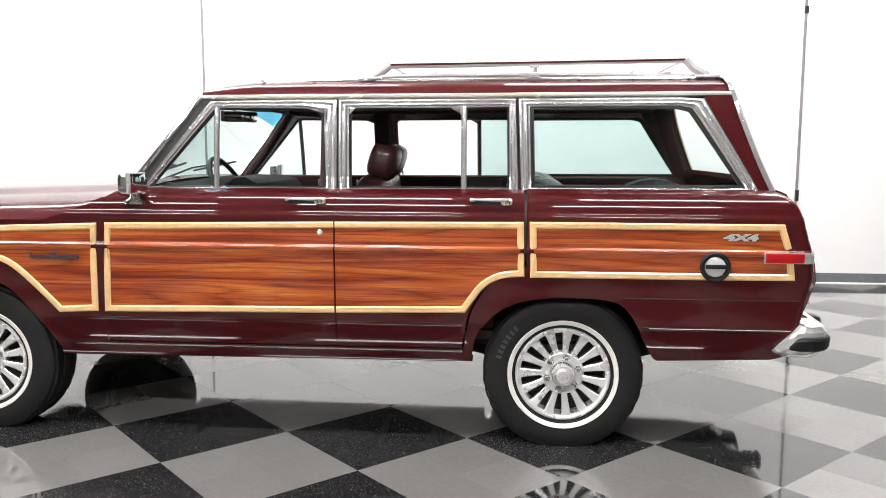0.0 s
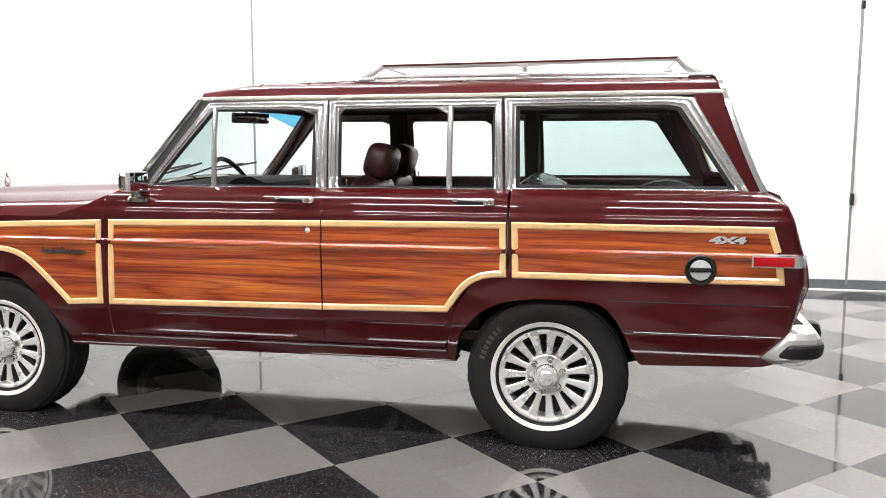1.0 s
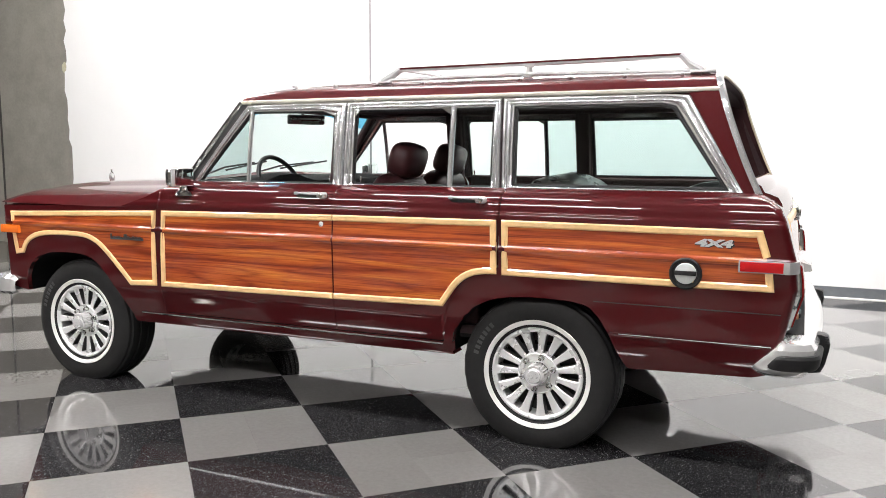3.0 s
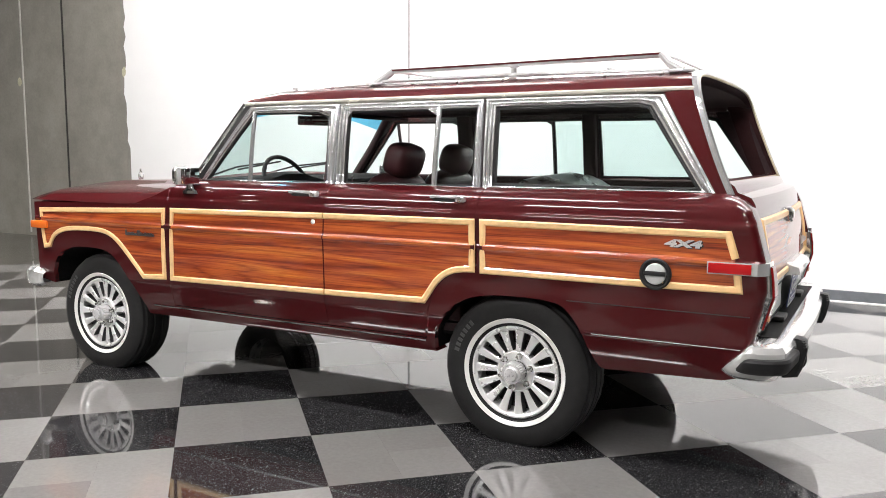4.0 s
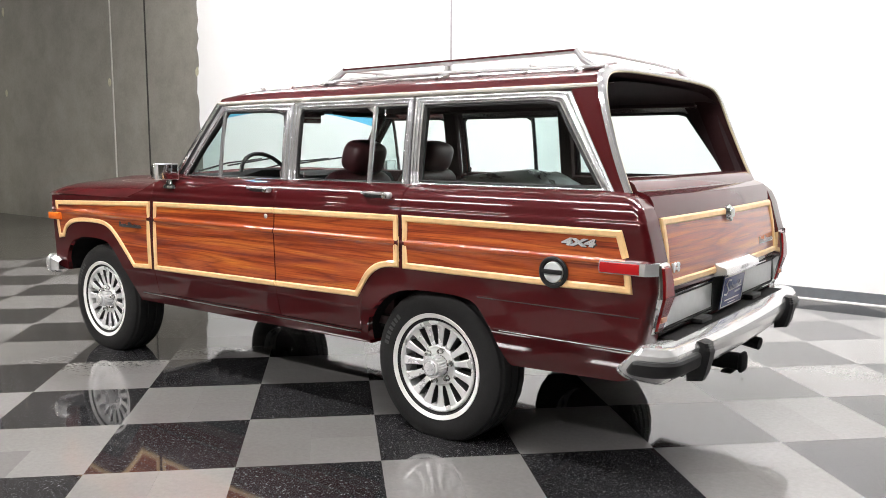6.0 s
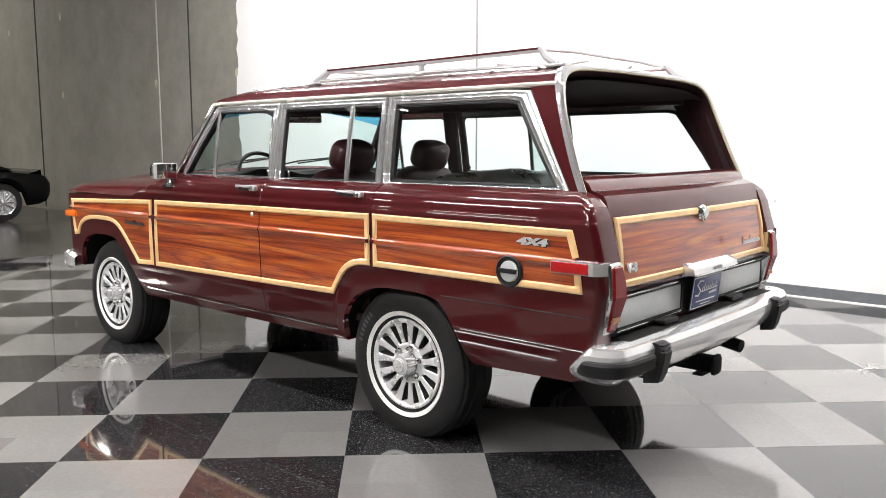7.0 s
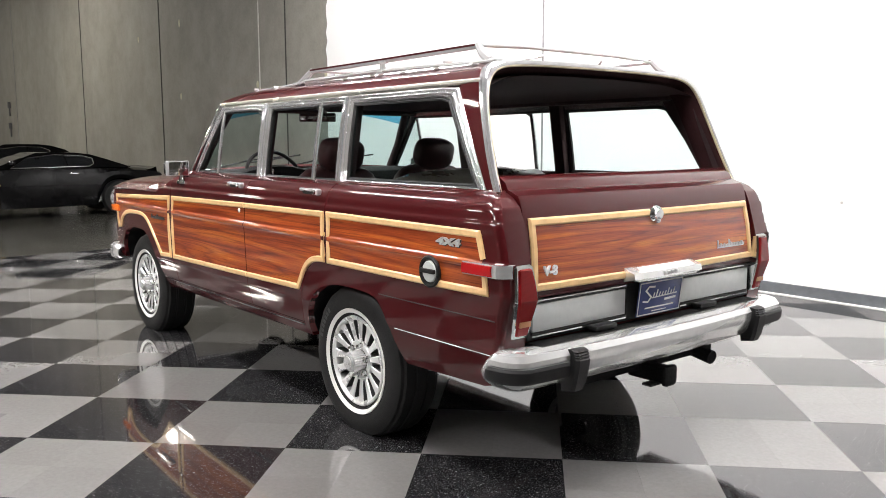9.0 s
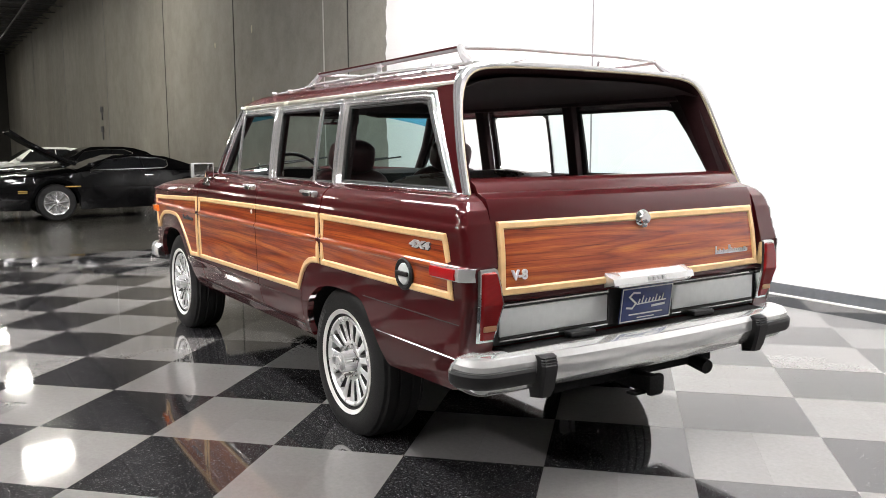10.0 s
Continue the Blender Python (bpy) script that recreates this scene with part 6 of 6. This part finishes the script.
    # wheels
    for wy in (wf, wr):
        for s in (-1, 1):
            bm = bmesh.new()
            x0 = cx + s * 0.80
            lathe(bm, [(0.21, 0.1), (0.31, 0.10), (0.335, 0.06), (0.335, -0.06), (0.31, -0.10), (0.21, -0.1)], 32, (x0, cy + wy, 0.333), "X", caps=False)
            for v in bm.verts:
                v.co.z = max(v.co.z, 0.002)
            wh = part("wheel", bm, "rubber", c)
            bm = bmesh.new()
            lathe(bm, [(0.226, 0.085 * s), (0.218, 0.104 * s), (0.204, 0.098 * s), (0.194, 0.07 * s), (0.19, 0.02 * s), (0.01, 0.02 * s)], 32, (x0, cy + wy, 0.333), "X", caps=False)
            lathe(bm, [(0.06, 0.02 * s), (0.06, 0.10 * s), (0.02, 0.11 * s), (0.001, 0.11 * s)], 16, (x0, cy + wy, 0.333), "X", caps=False)
            for k in range(10):
                a = 6.2831853 * k / 10
                tube(bm, [(x0 + 0.085 * s, cy + wy + 0.05 * math.cos(a), 0.333 + 0.05 * math.sin(a)), (x0 + 0.085 * s, cy + wy + 0.200 * math.cos(a + 0.10), 0.333 + 0.200 * math.sin(a + 0.10))], 0.021, 6)
            part("rim", bm, "satin", wh, "bright chrome rim with thick spokes")
    # bumpers, lamps
    bm = bmesh.new()
    box(bm, (cx, cy - 0.497 * L, 0.46), (1.6, 0.12, 0.14), 0.04)
    part("front_bumper", bm, paint, c)
    bm = bmesh.new()
    box(bm, (cx, cy + 0.497 * L, 0.60), (1.5, 0.05, 0.14), 0.02)
    part("tail_lamp", bm, "dark_glass", c)
    for z in (0.525, 0.555):
        boxed("marker_bar", (cx + 0.915, cy + wf - 0.54, z), (0.012, 0.15, 0.018), "gold", c, "small amber-gold marker bar", 0.003)
    bm = bmesh.new()
    grid(bm, [[(cx + u, cy + 0.455 * L + dy - 0.05 * abs(u / 0.8) ** 3, z) for u in (-0.82, -0.6, -0.3, 0, 0.3, 0.6, 0.82)] for dy, z in ((-0.10, 0.845), (0.0, 0.865), (0.07, 0.895), (0.09, 0.895), (0.09, 0.875), (0.10, 0.77))])
    part("tail_spoiler", bm, paint, c)
    if paint == "coal":
        bm = bmesh.new()
        box(bm, (cx + 0.923, cy - 0.16 * L, 0.62), (0.008, 0.26, 0.022), 0.003)
        part("stripe", bm, "gold", c, "short gold stripe behind the front wheel")
    for s in (-1, 1):
        bm = bmesh.new()
        box(bm, (cx + s * 0.93, cy - 0.09 * L, 1.0), (0.12, 0.12, 0.09), 0.03)
        part("mirror", bm, paint, c)
    if hood_open:
        bm = bmesh.new()
        q = [(0.0, 0.0), (0.3, 0.03), (0.6, 0.045), (0.9, 0.05), (1.22, 0.02)]
        ang = radians(31)
        rows = []
        for d, bow in q:
            y = cy - 0.14 * L - d * math.cos(ang) - bow * math.sin(ang)
            z = 0.96 + d * math.sin(ang) - bow * math.cos(ang) + 0.03
            rows.append([(cx + u, y, z) for u in (-0.70, -0.3, 0, 0.3, 0.70)])
        grid(bm, rows)
        q2 = bmesh.ops.extrude_face_region(bm, geom=list(bm.faces))
        for v in q2["geom"]:
            if isinstance(v, bmesh.types.BMVert):
                v.co += Vector((0, 0.02, 0.045))
        hood = part("raised_hood", bm, paint, c, "black bonnet propped open")
        bm = bmesh.new()
        grid(bm, [[(x * 0.97 + cx * 0.03, y + 0.004, z - 0.006) for x, y, z in row] for row in rows])
        part("hood_lining", bm, "under", hood, "matt black underside of the bonnet")
    return c


coupe(-13.6, 0.46, "coal", "glossy black coupe with bonnet propped open on concrete floor", True, 4.6, 1.18)
coupe(-18.8, 0.9, "coal", "black coupe parked behind the open-bonnet one", False, 4.9, 1.33)
coupe(-22.6, 0.1, "ivory", "white saloon parked further back in the hall", False, 5.0, 1.32)

# ---------------------------------------------------------------- floor
flo = setting("floor_slab", (-22.0, -9.6, -0.104), (80.6, 29.6, 0.2), "joint", "dark bed under the checkered tiles", "floor")
setting("floor_hall", ((-62.0 + EDGE_X) / 2, -10.0, -0.0035), (62.0 + EDGE_X, 28.2, 0.004), "slab", "polished bare concrete hall floor", "floor")
S = 0.6096
C0 = Vector((-0.857, -0.848))
ANG = radians(45.53)
E1, E2 = Vector((math.cos(ANG), math.sin(ANG))), Vector((-math.sin(ANG), math.cos(ANG)))
HT = S / 4 - 0.00012
rot = Matrix.Rotation(ANG, 4, "Z")


def tile_verts(h, top=0.0, low=-0.0038):
    return [(-h, -h, low), (h, -h, low), (h, h, low), (-h, h, low), (-h, -h, top), (h, -h, top), (h, h, top), (-h, h, top)]


TF = [(0, 1, 5, 4), (1, 2, 6, 5), (2, 3, 7, 6), (3, 0, 4, 7), (4, 5, 6, 7)]


def clip(poly, nx, ny, d):
    """Keep the side where nx * x + ny * y <= d."""
    out = []
    for (a, b), (c, e) in zip(poly, poly[1:] + poly[:1]):
        p, q = nx * a + ny * b - d, nx * c + ny * e - d
        if p <= 0:
            out.append((a, b))
        if p * q < 0:
            t = p / (p - q)
            out.append((a + (c - a) * t, b + (e - b) * t))
    return out


cells = []
for i in range(-42, 42):
    for j in range(-42, 42):
        for a in (-1, 1):
            for b in (-1, 1):
                c = C0 + E1 * (S * i + S / 4 * a) + E2 * (S * j + S / 4 * b)
                if EDGE_X - 0.2 < c.x < 13.0 and -13.7 < c.y < WALL_Y + 0.5:
                    cells.append((c.x, c.y, (i + j) % 2 == 0))
near = sorted(range(len(cells)), key=lambda k: ((cells[k][0] - 0.35) / 1.5) ** 2 + (cells[k][1] + 1.55) ** 2)[:300]
near = set(near)
far = {True: ([], []), False: ([], [])}
for k, (x, y, dark) in enumerate(cells):
    if k in near:
        continue
    sq = [tuple(Vector((x, y)) + E1 * u + E2 * v) for u, v in ((-HT, -HT), (HT, -HT), (HT, HT), (-HT, HT))]
    sq = clip(clip(sq, -1, 0, -EDGE_X), 0, 1, WALL_Y + 0.3)
    if len(sq) < 3:
        continue
    V, F = far[dark]
    n, o = len(sq), len(V)
    V += [(px, py, -0.0038) for px, py in sq] + [(px, py, 0.0) for px, py in sq]
    F += [tuple(o + n + q for q in range(n))] + [(o + q, o + (q + 1) % n, o + n + (q + 1) % n, o + n + q) for q in range(n)]
for dark, (V, F) in far.items():
    me = bpy.data.meshes.new("floor_tiles")
    me.from_pydata(V, [], F)
    me.materials.append(M["tile_dark" if dark else "tile_light"])
    ob = new("floor_tiles", me)
    ob.parent = flo
    tagged(ob, "black flecked vinyl tiles" if dark else "grey mottled vinyl tiles", kind="stuff")
meshes = {}
for dark in (True, False):
    me = bpy.data.meshes.new("tile")
    me.from_pydata(tile_verts(HT), [], TF)
    me.materials.append(M["tile_dark" if dark else "tile_light"])
    meshes[dark] = me
for k in sorted(near):
    x, y, dark = cells[k]
    ob = new("tile", meshes[dark])
    ob.matrix_basis = Matrix.Translation((x, y, 0)) @ rot
    ob.parent = flo
